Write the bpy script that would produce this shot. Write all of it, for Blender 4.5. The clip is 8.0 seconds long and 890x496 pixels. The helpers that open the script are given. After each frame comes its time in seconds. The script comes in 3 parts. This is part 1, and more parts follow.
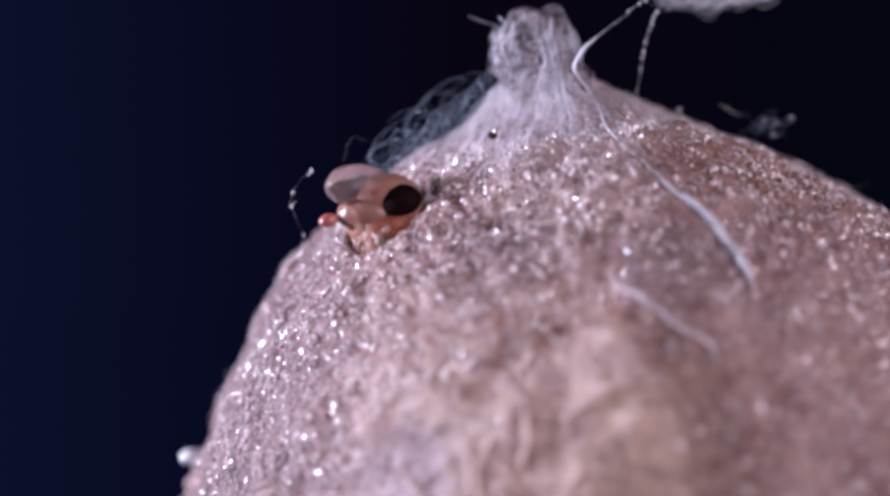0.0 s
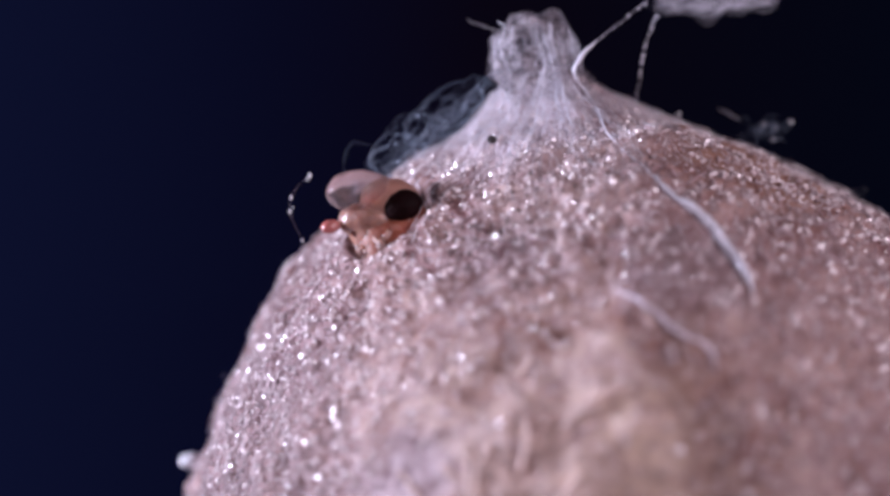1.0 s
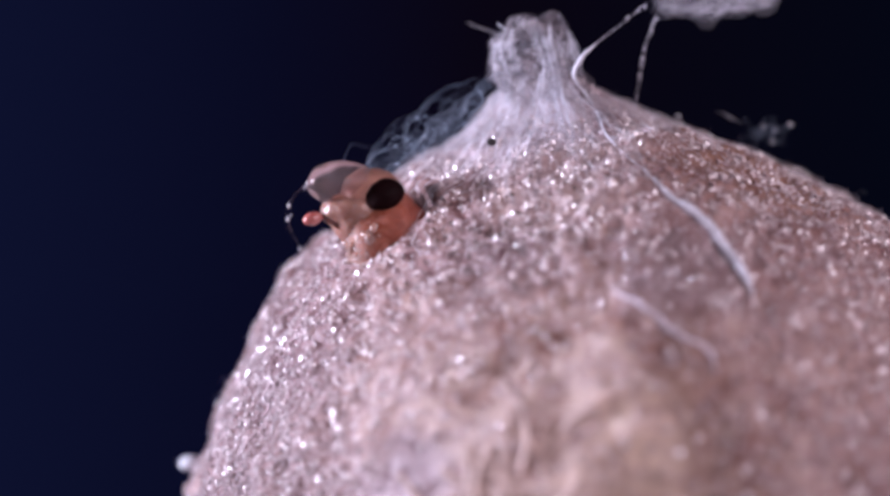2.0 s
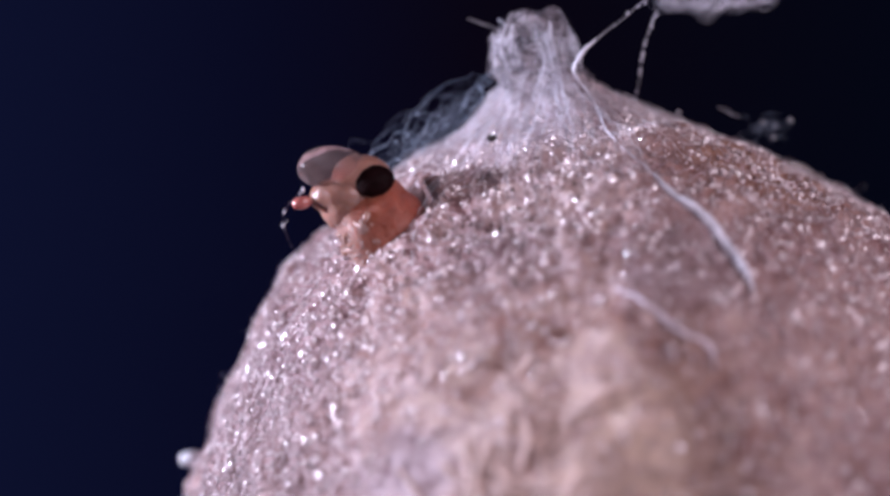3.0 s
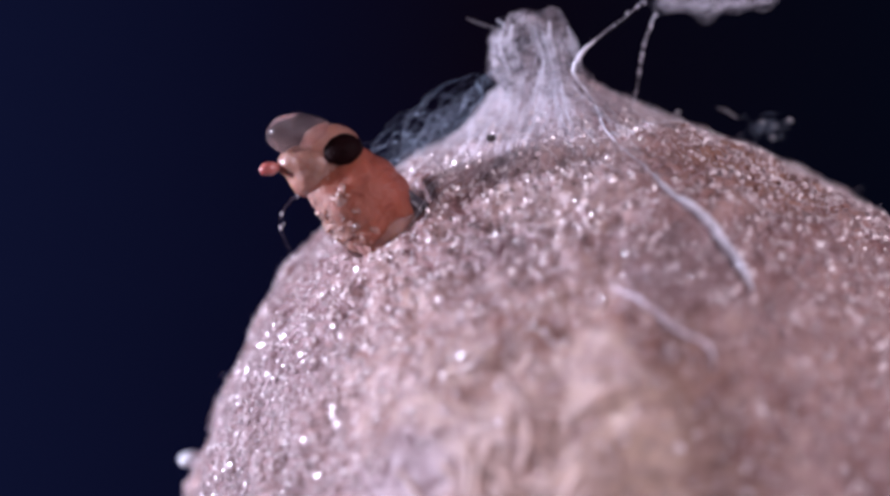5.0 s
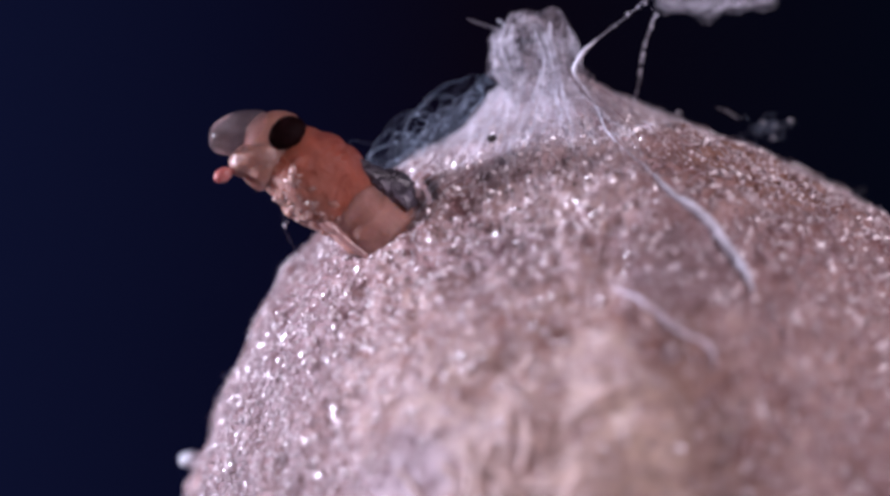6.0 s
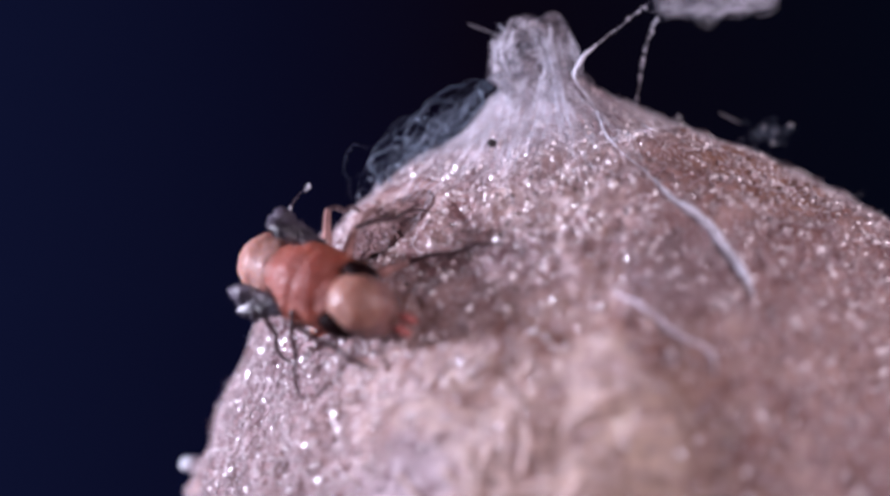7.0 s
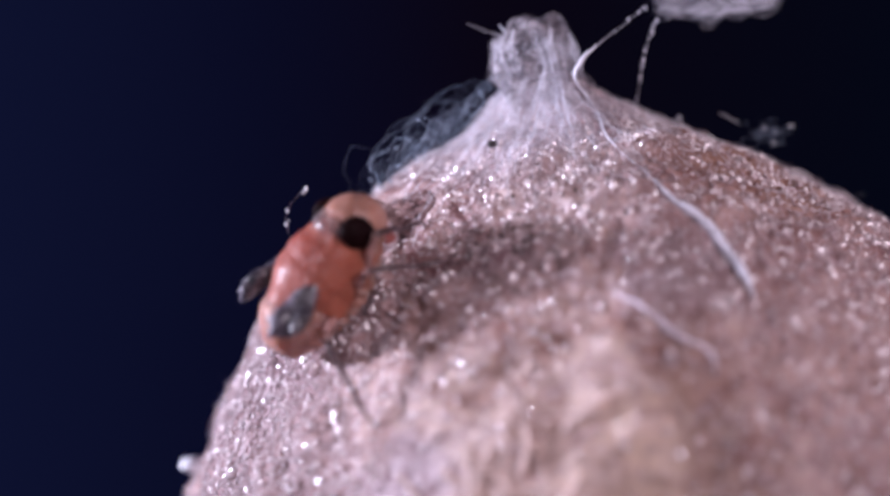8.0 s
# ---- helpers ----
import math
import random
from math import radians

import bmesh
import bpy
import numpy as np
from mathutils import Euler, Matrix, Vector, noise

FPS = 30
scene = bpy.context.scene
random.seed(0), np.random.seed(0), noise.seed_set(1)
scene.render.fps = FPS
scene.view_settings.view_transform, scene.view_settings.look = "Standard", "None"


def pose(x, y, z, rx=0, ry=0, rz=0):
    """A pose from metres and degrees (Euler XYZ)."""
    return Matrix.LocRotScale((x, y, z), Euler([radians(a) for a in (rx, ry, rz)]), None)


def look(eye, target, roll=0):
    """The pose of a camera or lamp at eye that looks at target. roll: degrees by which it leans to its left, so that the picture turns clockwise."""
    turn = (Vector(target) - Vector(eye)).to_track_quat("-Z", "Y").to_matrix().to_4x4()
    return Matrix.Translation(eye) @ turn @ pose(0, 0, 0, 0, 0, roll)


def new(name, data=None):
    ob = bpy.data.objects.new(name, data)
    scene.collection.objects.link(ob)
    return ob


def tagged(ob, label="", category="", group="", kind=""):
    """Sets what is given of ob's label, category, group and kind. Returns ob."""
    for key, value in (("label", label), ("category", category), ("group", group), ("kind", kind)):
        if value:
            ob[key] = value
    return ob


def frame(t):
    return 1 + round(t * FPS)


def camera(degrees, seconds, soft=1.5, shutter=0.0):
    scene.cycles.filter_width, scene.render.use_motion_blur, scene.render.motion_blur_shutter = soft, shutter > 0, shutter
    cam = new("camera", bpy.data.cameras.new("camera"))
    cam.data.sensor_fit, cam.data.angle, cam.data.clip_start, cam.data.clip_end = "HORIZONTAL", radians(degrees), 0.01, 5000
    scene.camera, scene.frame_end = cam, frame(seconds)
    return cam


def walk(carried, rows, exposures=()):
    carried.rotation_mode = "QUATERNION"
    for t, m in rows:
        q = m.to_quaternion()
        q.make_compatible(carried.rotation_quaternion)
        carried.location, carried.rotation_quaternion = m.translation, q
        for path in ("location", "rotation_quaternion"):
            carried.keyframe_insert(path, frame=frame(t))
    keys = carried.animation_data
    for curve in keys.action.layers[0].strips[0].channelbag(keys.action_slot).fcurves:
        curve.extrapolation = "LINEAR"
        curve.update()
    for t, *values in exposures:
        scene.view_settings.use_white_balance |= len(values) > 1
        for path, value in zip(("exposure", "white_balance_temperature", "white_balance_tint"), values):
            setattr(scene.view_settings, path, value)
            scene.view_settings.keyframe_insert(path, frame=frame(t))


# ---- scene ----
cam = camera(30, 8.0, soft=3.4)

# The gall's own axes, in millimetres: a to the right, b up, c towards the lens; its centre stands 9 mm over the table.
MM = 0.001
DOWN = 14.0
GALL = Matrix.Translation((0, 0, 9.3 * MM)) @ pose(0, 0, 0, 90 - DOWN)


def spot(a, b, c):
    return GALL @ Vector((a * MM, b * MM, c * MM))


# slight up-and-down and sideways tremble of the stand: seconds, degrees up, degrees left
SWAY = [
    (0, -0.206, 0.029), (0.5, -0.382, 0.020), (1, -0.059, 0.020), (1.5, 0.078, 0.0), (3, -0.127, 0.010),
    (3.5, 0.0, 0.0), (4, -0.039, -0.020), (4.5, -0.117, -0.020), (6, -0.108, 0.010), (6.5, 0.010, 0.0),
    (7, 0.059, 0.020), (7.5, 0.078, 0.029), (8, 0.078, 0.029),
]
EYE = spot(-3.93, 6.40, 33.26)
walk(cam, [(t, Matrix.Translation(EYE) @ pose(0, 0, 0, 90 - DOWN + up, 0, left)) for t, up, left in SWAY],
     exposures=[(0, -0.13), (0.5, -0.16), (1.0, -0.12), (1.5, 0.05), (3.0, -0.04), (4.5, 0.06), (6.0, -0.05), (7.0, 0.02), (8.0, 0.09)])
cam.data.dof.use_dof = True
cam.data.dof.focus_distance = 29.4 * MM
cam.data.dof.aperture_fstop = 41

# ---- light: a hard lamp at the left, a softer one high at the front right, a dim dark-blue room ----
world = bpy.data.worlds.new("world")
scene.world = world
world.use_nodes = True
world.node_tree.nodes["Background"].inputs["Color"].default_value = (0.02, 0.018, 0.04, 1)
world.node_tree.nodes["Background"].inputs["Strength"].default_value = 0.6


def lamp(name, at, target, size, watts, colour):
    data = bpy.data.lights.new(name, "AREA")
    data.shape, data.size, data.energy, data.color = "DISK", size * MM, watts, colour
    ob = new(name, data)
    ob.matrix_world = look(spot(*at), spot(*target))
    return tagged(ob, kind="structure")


lamp("lamp_left", (-74, 16.5, 0.0), (-3, 6, 4), 6, 0.116, (0.925, 0.905, 1.18))
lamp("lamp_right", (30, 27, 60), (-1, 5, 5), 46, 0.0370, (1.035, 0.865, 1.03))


# ---- materials ----
def material(name):
    m = bpy.data.materials.new(name)
    m.use_nodes = True
    nt = m.node_tree
    return m, nt, nt.nodes["Principled BSDF"]


def link(nt, a, b):
    nt.links.new(a, b)


def node(nt, kind, **values):
    n = nt.nodes.new(kind)
    for key, value in values.items():
        n.inputs[key].default_value = value
    return n


def coords(nt):
    return nt.nodes.new("ShaderNodeTexCoord").outputs["Object"]


def ramp(nt, source, stops):
    n = nt.nodes.new("ShaderNodeValToRGB")
    while len(n.color_ramp.elements) < len(stops):
        n.color_ramp.elements.new(0.5)
    for e, (p, c) in zip(n.color_ramp.elements, stops):
        e.position, e.color = p, (*c, 1)
    link(nt, source, n.inputs["Fac"])
    return n.outputs["Color"]


def noisy(nt, co, scale, detail=4, rough=0.55, distort=0.0):
    n = node(nt, "ShaderNodeTexNoise", Scale=scale, Detail=detail, Roughness=rough, Distortion=distort)
    link(nt, co, n.inputs["Vector"])
    return n.outputs["Fac"]


def mix(nt, fac, a, b, blend="MIX"):
    n = nt.nodes.new("ShaderNodeMix")
    n.data_type, n.blend_type = "RGBA", blend
    sockets = [n.inputs[0], n.inputs[6], n.inputs[7]]
    for value, socket in zip((fac, a, b), sockets):
        if isinstance(value, (int, float)):
            socket.default_value = value
        elif isinstance(value, tuple):
            socket.default_value = (*value, 1)
        else:
            link(nt, value, socket)
    return n.outputs[2]


def bump(nt, bsdf, height, distance, strength=1.0):
    n = node(nt, "ShaderNodeBump", Strength=strength, Distance=distance)
    link(nt, height, n.inputs["Height"])
    link(nt, n.outputs["Normal"], bsdf.inputs["Normal"])


# patches of the skin: place on the gall, reach in millimetres, colour
STAINS_AND_SHADE = [
    ((-2.9, 3.2, 7.8), 2.3, (0.58, 0.43, 0.37)), ((-0.9, 3.3, 8.2), 1.5, (0.78, 0.60, 0.46)), ((0.3, 3.0, 8.3), 1.3, (0.17, 0.08, 0.065)),
    ((-0.2, 4.6, 7.6), 1.1, (0.26, 0.14, 0.11)), ((1.6, 7.9, 3.6), 2.4, (0.34, 0.17, 0.10)), ((-2.3, 8.6, 2.6), 2.1, (0.76, 0.69, 0.74)),
    ((-2.9, 6.2, 5.6), 1.3, (0.25, 0.16, 0.17)), ((-0.2, 6.1, 6.4), 1.3, (0.27, 0.19, 0.20)), ((-2.2, 5.1, 7.0), 0.5, (0.22, 0.09, 0.06)),
    # From a = -6 leftwards: purplish flank, colour darkened further to dim the lamplight.
    ((2.6, 5.0, 6.8), 2.2, (0.46, 0.31, 0.28)), ((-4.5, 2.4, 7.2), 1.2, (0.60, 0.50, 0.55)), ((-7.0, 4.0, 3.6), 3.0, (0.27, 0.155, 0.165)), ((-6.0, 1.8, 6.0), 2.0, (0.36, 0.22, 0.22)), ((-1.7, 7.3, 5.0), 1.7, (0.62, 0.48, 0.44)),
    ((-6.6, 4.6, 4.2), 1.5, (0.30, 0.18, 0.19)),
]


def gall_material():
    m, nt, b = material("gall_skin")
    co = coords(nt)
    broad = noisy(nt, co, 480, 4, 0.62, 1.8)
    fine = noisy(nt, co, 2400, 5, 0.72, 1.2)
    speck = noisy(nt, co, 7500, 3, 0.7)
    warp = node(nt, "ShaderNodeTexNoise", Scale=900, Detail=4, Roughness=0.65)
    link(nt, co, warp.inputs["Vector"])
    shift = nt.nodes.new("ShaderNodeVectorMath")
    shift.operation = "MULTIPLY_ADD"
    link(nt, warp.outputs["Color"], shift.inputs[0])
    shift.inputs[1].default_value = (0.0022, 0.0022, 0.0022)
    link(nt, co, shift.inputs[2])
    c = ramp(nt, broad, [(0.30, (0.17, 0.075, 0.065)), (0.43, (0.31, 0.17, 0.16)), (0.55, (0.51, 0.35, 0.325)), (0.68, (0.41, 0.235, 0.18))])
    swirl = noisy(nt, co, 430, 5, 0.62, 2.4)
    d = nt.nodes.new("ShaderNodeVectorMath")
    d.operation = "DISTANCE"
    link(nt, co, d.inputs[0])
    d.inputs[1].default_value = (-0.0020, 0.0024, 0.0082)
    f = node(nt, "ShaderNodeMapRange")
    f.interpolation_type = "SMOOTHSTEP"
    for key, value in (("From Min", 0.0016), ("From Max", 0.0056), ("To Min", 0.95), ("To Max", 0.0)):
        f.inputs[key].default_value = value
    link(nt, d.outputs["Value"], f.inputs["Value"])
    c = mix(nt, f.outputs["Result"], c, ramp(nt, swirl, [(0.34, (0.16, 0.07, 0.05)), (0.45, (0.36, 0.20, 0.155)), (0.54, (0.70, 0.54, 0.45)), (0.70, (0.54, 0.38, 0.37))]))
    for place, reach, colour in STAINS_AND_SHADE:
        d = nt.nodes.new("ShaderNodeVectorMath")
        d.operation = "DISTANCE"
        link(nt, shift.outputs[0], d.inputs[0])
        d.inputs[1].default_value = tuple((v + 1.1) * MM for v in place)
        f = node(nt, "ShaderNodeMapRange")
        f.interpolation_type = "SMOOTHSTEP"
        for key, value in (("From Min", reach * 0.35 * MM), ("From Max", reach * 1.15 * MM), ("To Min", 0.7), ("To Max", 0.0)):
            f.inputs[key].default_value = value
        link(nt, d.outputs["Value"], f.inputs["Value"])
        c = mix(nt, f.outputs["Result"], c, colour)
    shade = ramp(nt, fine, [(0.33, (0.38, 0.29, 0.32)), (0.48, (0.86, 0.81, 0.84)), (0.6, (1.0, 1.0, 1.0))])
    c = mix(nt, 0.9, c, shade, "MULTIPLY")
    c = mix(nt, ramp(nt, speck, [(0.60, (0, 0, 0)), (0.70, (1, 1, 1))]), c, (0.72, 0.62, 0.66))
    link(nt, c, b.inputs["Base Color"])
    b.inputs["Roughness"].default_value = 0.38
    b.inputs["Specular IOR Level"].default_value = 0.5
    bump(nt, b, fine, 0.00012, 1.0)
    return m


def plain(name, colour, rough=0.5, vary=0.25, scale=1500, spec=0.5, uneven=0.00003, **values):
    m, nt, b = material(name)
    co = coords(nt)
    n = noisy(nt, co, scale, 4, 0.6)
    dark = tuple(v * (1 - vary) for v in colour)
    light = tuple(min(1, v * (1 + vary)) for v in colour)
    link(nt, ramp(nt, n, [(0.3, dark), (0.7, light)]), b.inputs["Base Color"])
    b.inputs["Roughness"].default_value = rough
    b.inputs["Specular IOR Level"].default_value = spec
    for key, value in values.items():
        b.inputs[key.replace("_", " ")].default_value = value
    relief = noisy(nt, co, scale * 2.2, 3, 0.5)
    bump(nt, b, relief, uneven, 0.6)
    return m


def wet(m, weight, radius, coat=0.3):
    b = m.node_tree.nodes["Principled BSDF"]
    b.inputs["Subsurface Weight"].default_value = weight
    b.inputs["Subsurface Radius"].default_value = radius
    b.inputs["Subsurface Scale"].default_value = 1.0
    b.inputs["Coat Weight"].default_value = coat
    b.inputs["Coat Roughness"].default_value = 0.15
    return m


SKIN = gall_material()
RESIN = plain("clear_resin", (0.82, 0.70, 0.71), 0.27, 0.15, 4000, 1.0, IOR=2.3)
GRAIN = plain("wax_grain", (0.50, 0.38, 0.38), 0.35, 0.2, 4000, 0.9)
SILK = plain("silk", (0.78, 0.78, 0.87), 0.38, 0.12, 3000, 0.6)
SUNK_SILK = plain("sunk_silk", (0.72, 0.64, 0.70), 0.5, 0.3, 1500, 0.5)
VEIL = plain("veil_silk", (0.74, 0.72, 0.79), 0.42, 0.3, 1500, 0.5)
GAUZE = plain("silk_gauze", (0.42, 0.32, 0.33), 0.5, 0.45, 2600, 0.5)


def tuft_material():
    """Loose silk that lets the dark show through between its threads."""
    m, nt, b = material("silk_tuft")
    co = coords(nt)
    n = noisy(nt, co, 2300, 5, 0.7, 1.2)
    link(nt, ramp(nt, n, [(0.3, (0.10, 0.09, 0.12)), (0.5, (0.30, 0.26, 0.29)), (0.68, (0.62, 0.58, 0.63))]), b.inputs["Base Color"])
    a = node(nt, "ShaderNodeMapRange")
    for key, value in (("From Min", 0.38), ("From Max", 0.64), ("To Min", 0.04), ("To Max", 0.75)):
        a.inputs[key].default_value = value
    link(nt, n, a.inputs["Value"])
    link(nt, a.outputs["Result"], b.inputs["Alpha"])
    b.inputs["Roughness"].default_value = 0.5
    bump(nt, b, n, 0.00012, 1.0)
    return m


CURL = plain("pale_curl", (0.43, 0.30, 0.31), 0.5, 0.3, 2500, 0.4, uneven=0.00008)
BLUE_SILK = plain("thin_silk", (0.27, 0.35, 0.46), 0.35, 0.3, 2000, 0.7)
WOOL = plain("wool", (0.66, 0.51, 0.46), 0.7, 0.2, 900, 0.2)
TUFT = tuft_material()
def body_material():
    """Cuticle, orange on the sides and pale pink below; shade on the back is put in as a darker red-brown."""
    m, nt, b = material("orange_cuticle")
    co = coords(nt)
    warp = noisy(nt, co, 900, 4, 0.6, 0.8)
    axes = nt.nodes.new("ShaderNodeSeparateXYZ")
    link(nt, co, axes.inputs[0])
    high = node(nt, "ShaderNodeMapRange")
    for key, value in (("From Min", -0.0010), ("From Max", 0.0009), ("To Min", 0.0), ("To Max", 1.0)):
        high.inputs[key].default_value = value
    link(nt, axes.outputs["Z"], high.inputs["Value"])
    add = nt.nodes.new("ShaderNodeMath")
    add.operation = "MULTIPLY_ADD"
    link(nt, warp, add.inputs[0])
    add.inputs[1].default_value = 0.34
    link(nt, high.outputs["Result"], add.inputs[2])
    c = ramp(nt, add.outputs[0], [(0.18, (0.40, 0.24, 0.21)), (0.36, (0.35, 0.15, 0.11)), (0.50, (0.31, 0.092, 0.056)), (0.82, (0.34, 0.10, 0.064)), (1.0, (0.29, 0.082, 0.060))])
    stain = noisy(nt, co, 2600, 5, 0.65, 1.0)
    c = mix(nt, 0.55, c, ramp(nt, stain, [(0.32, (0.55, 0.42, 0.40)), (0.52, (1, 1, 1)), (0.72, (1.0, 0.92, 0.86))]), "MULTIPLY")
    link(nt, c, b.inputs["Base Color"])
    link(nt, ramp(nt, stain, [(0.35, (0.65, 0.65, 0.65)), (0.65, (0.42, 0.42, 0.42))]), b.inputs["Roughness"])
    b.inputs["Specular IOR Level"].default_value = 0.3
    bump(nt, b, stain, 0.00012, 0.8)
    return m


def bladder_material():
    """Thin wet skin, half clear, with cloudy patches."""
    m, nt, b = material("bladder_skin")
    co = coords(nt)
    cloud = noisy(nt, co, 1100, 4, 0.6, 0.6)
    link(nt, ramp(nt, cloud, [(0.3, (0.62, 0.47, 0.45)), (0.7, (0.78, 0.67, 0.69))]), b.inputs["Base Color"])
    link(nt, ramp(nt, cloud, [(0.35, (0.96, 0.96, 0.96)), (0.68, (0.80, 0.80, 0.80))]), b.inputs["Transmission Weight"])
    b.inputs["IOR"].default_value = 1.16
    b.inputs["Roughness"].default_value = 0.2
    b.inputs["Coat Weight"].default_value = 0.18
    b.inputs["Coat Roughness"].default_value = 0.2
    bump(nt, b, noisy(nt, co, 1500, 3, 0.5), 0.00006, 0.6)
    return m


THORAX = wet(body_material(), 0.55, (0.0006, 0.00025, 0.00016), 0.03)
CHEST = wet(plain("chest_cuticle", (0.37, 0.18, 0.145), 0.28, 0.4, 2200, 0.6, uneven=0.00010), 0.5, (0.0006, 0.0003, 0.0002), 0.16)
BELLY = wet(plain("pale_cuticle", (0.33, 0.168, 0.138), 0.55, 0.4, 1500, 0.25, 0.0001), 0.7, (0.0007, 0.0004, 0.0002), 0.03)
FACE = wet(plain("face_cuticle", (0.345, 0.18, 0.14), 0.42, 0.35, 1800, uneven=0.00008), 0.5, (0.0004, 0.0002, 0.0001), 0.15)
VERTEX = wet(plain("head_cuticle", (0.33, 0.165, 0.125), 0.42, 0.3, 1500, 0.4, 0.00008), 0.5, (0.0005, 0.0003, 0.0002), 0.06)
BLADDER = bladder_material()
RED = wet(plain("red_horn", (0.38, 0.13, 0.115), 0.25, 0.45, 2500), 0.3, (0.0003, 0.0001, 0.0001))
EYE_BLACK = plain("eye_black", (0.009, 0.003, 0.0035), 0.5, 0.3, 9000, 0.03)
LEG = plain("dusky_leg", (0.055, 0.030, 0.032), 0.3, 0.35, 2500)
WING = wet(plain("grey_wing", (0.072, 0.060, 0.077), 0.34, 0.95, 2400, 0.6, 0.00016), 0.0, (0.0001, 0.0001, 0.0001), 0.3)
THIGH = plain("pale_leg", (0.34, 0.19, 0.17), 0.18, 0.35, 2500, 0.7)
DROP = plain("clear_drop", (0.85, 0.87, 0.92), 0.08, 0.05, 1500, 0.9)
DARK = plain("dark_frass", (0.02, 0.012, 0.012), 0.6, 0.3, 5000)
SPECK = plain("dark_speck", (0.15, 0.10, 0.095), 0.6, 0.3, 5000)


# ---- mesh helpers, all in millimetres ----
def finish(name, bm, mat, parent=None, label=""):
    me = bpy.data.meshes.new(name)
    bmesh.ops.scale(bm, vec=(MM, MM, MM), verts=bm.verts)
    bm.to_mesh(me)
    bm.free()
    for p in me.polygons:
        p.use_smooth = True
    me.materials.append(mat)
    ob = new(name, me)
    if parent:
        ob.parent = parent
    if label:
        ob["label"] = label
    return ob


def part(name, bm, mat, parent, label=""):
    return finish(name, bm, mat, parent, label)


def fast_mesh(name, verts, faces, mat, parent=None, smooth=True):
    """verts in millimetres, faces all of one size."""
    verts, faces = np.asarray(verts, np.float32) * MM, np.asarray(faces, np.int32)
    me = bpy.data.meshes.new(name)
    me.vertices.add(len(verts))
    me.vertices.foreach_set("co", verts.ravel())
    k = faces.shape[1]
    me.loops.add(faces.size)
    me.loops.foreach_set("vertex_index", faces.ravel())
    me.polygons.add(len(faces))
    me.polygons.foreach_set("loop_start", np.arange(0, faces.size, k, dtype=np.int32))
    me.polygons.foreach_set("use_smooth", np.full(len(faces), smooth))
    me.update(calc_edges=True)
    me.materials.append(mat)
    ob = new(name, me)
    if parent:
        ob.parent = parent
    return ob


def blob(bm, centre, radii, turn=None, lumps=0.0, rate=2.0, seed=0, u=24, v=16):
    """An ellipsoid with a slightly uneven skin."""
    made = bmesh.ops.create_uvsphere(bm, u_segments=u, v_segments=v, radius=1.0)["verts"]
    m = Matrix.Translation(centre) @ (turn or Matrix.Identity(4)) @ Matrix.Diagonal((*radii, 1))
    for vert in made:
        k = 1 + lumps * noise.noise(vert.co * rate + Vector((seed, 2 * seed, 0)))
        vert.co = m @ (vert.co * k)
    return made


def barrel(bm, centre, radii, power=2.8, u=40, v=30, lumps=0.04, seed=0):
    """A blob with fuller ends along x, like a stout body."""
    made = bmesh.ops.create_uvsphere(bm, u_segments=u, v_segments=v, radius=1.0, matrix=pose(0, 0, 0, 0, 90, 0))["verts"]
    for vert in made:
        x, y, z = vert.co
        k = (abs(x) ** power + math.hypot(y, z) ** power) ** (-1 / power)
        k *= 1 + lumps * (noise.noise(vert.co * 1.8 + Vector((seed, 0, 0))) + 0.6 * noise.noise(vert.co * 5 + Vector((0, seed, 0))))
        vert.co = Vector(centre) + Vector((x * radii[0], y * radii[1], z * radii[2])) * k
    return made


def fused(bm, centre, lobes, soft=0.07, u=44, v=32, lumps=0.03, rate=3.0, seed=0):
    """Ellipsoids (centre, radii) melted into one skin, seen as a star from the centre."""
    made = bmesh.ops.create_uvsphere(bm, u_segments=u, v_segments=v, radius=1.0)["verts"]
    way = np.array([q.co[:] for q in made])
    mid = np.array(centre, float)

    def field(p):
        total = 0
        for at, radii in lobes:
            r = np.array(radii, float)
            total = total + np.exp(-(np.linalg.norm((p - np.array(at)) / r, axis=1) - 1) * r.min() / soft)
        return -soft * np.log(total + 1e-30)

    reach = np.full(len(way), 3.0)
    for k in range(60):
        reach = reach - np.clip(0.6 * field(mid + way * reach[:, None]), 0.0, 0.2)
    for q, w, r in zip(made, way, reach):
        k = 1 + lumps * (noise.noise(Vector(w) * rate + Vector((seed, 0, 0))) + 0.5 * noise.noise(Vector(w) * rate * 2.7 + Vector((0, seed, 0))))
        q.co = Vector(mid) + Vector(w) * float(r * k)
    return made


def smooth_line(points, steps=5):
    """A Catmull-Rom line through the points."""
    p = [Vector(q) for q in points]
    p = [2 * p[0] - p[1]] + p + [2 * p[-1] - p[-2]]
    out = []
    for i in range(1, len(p) - 2):
        for k in range(steps):
            t = k / steps
            out.append(0.5 * (2 * p[i] + (p[i + 1] - p[i - 1]) * t + (2 * p[i - 1] - 5 * p[i] + 4 * p[i + 1] - p[i + 2]) * t * t
                              + (3 * p[i] - p[i - 1] - 3 * p[i + 1] + p[i + 2]) * t ** 3))
    out.append(p[-2])
    return out


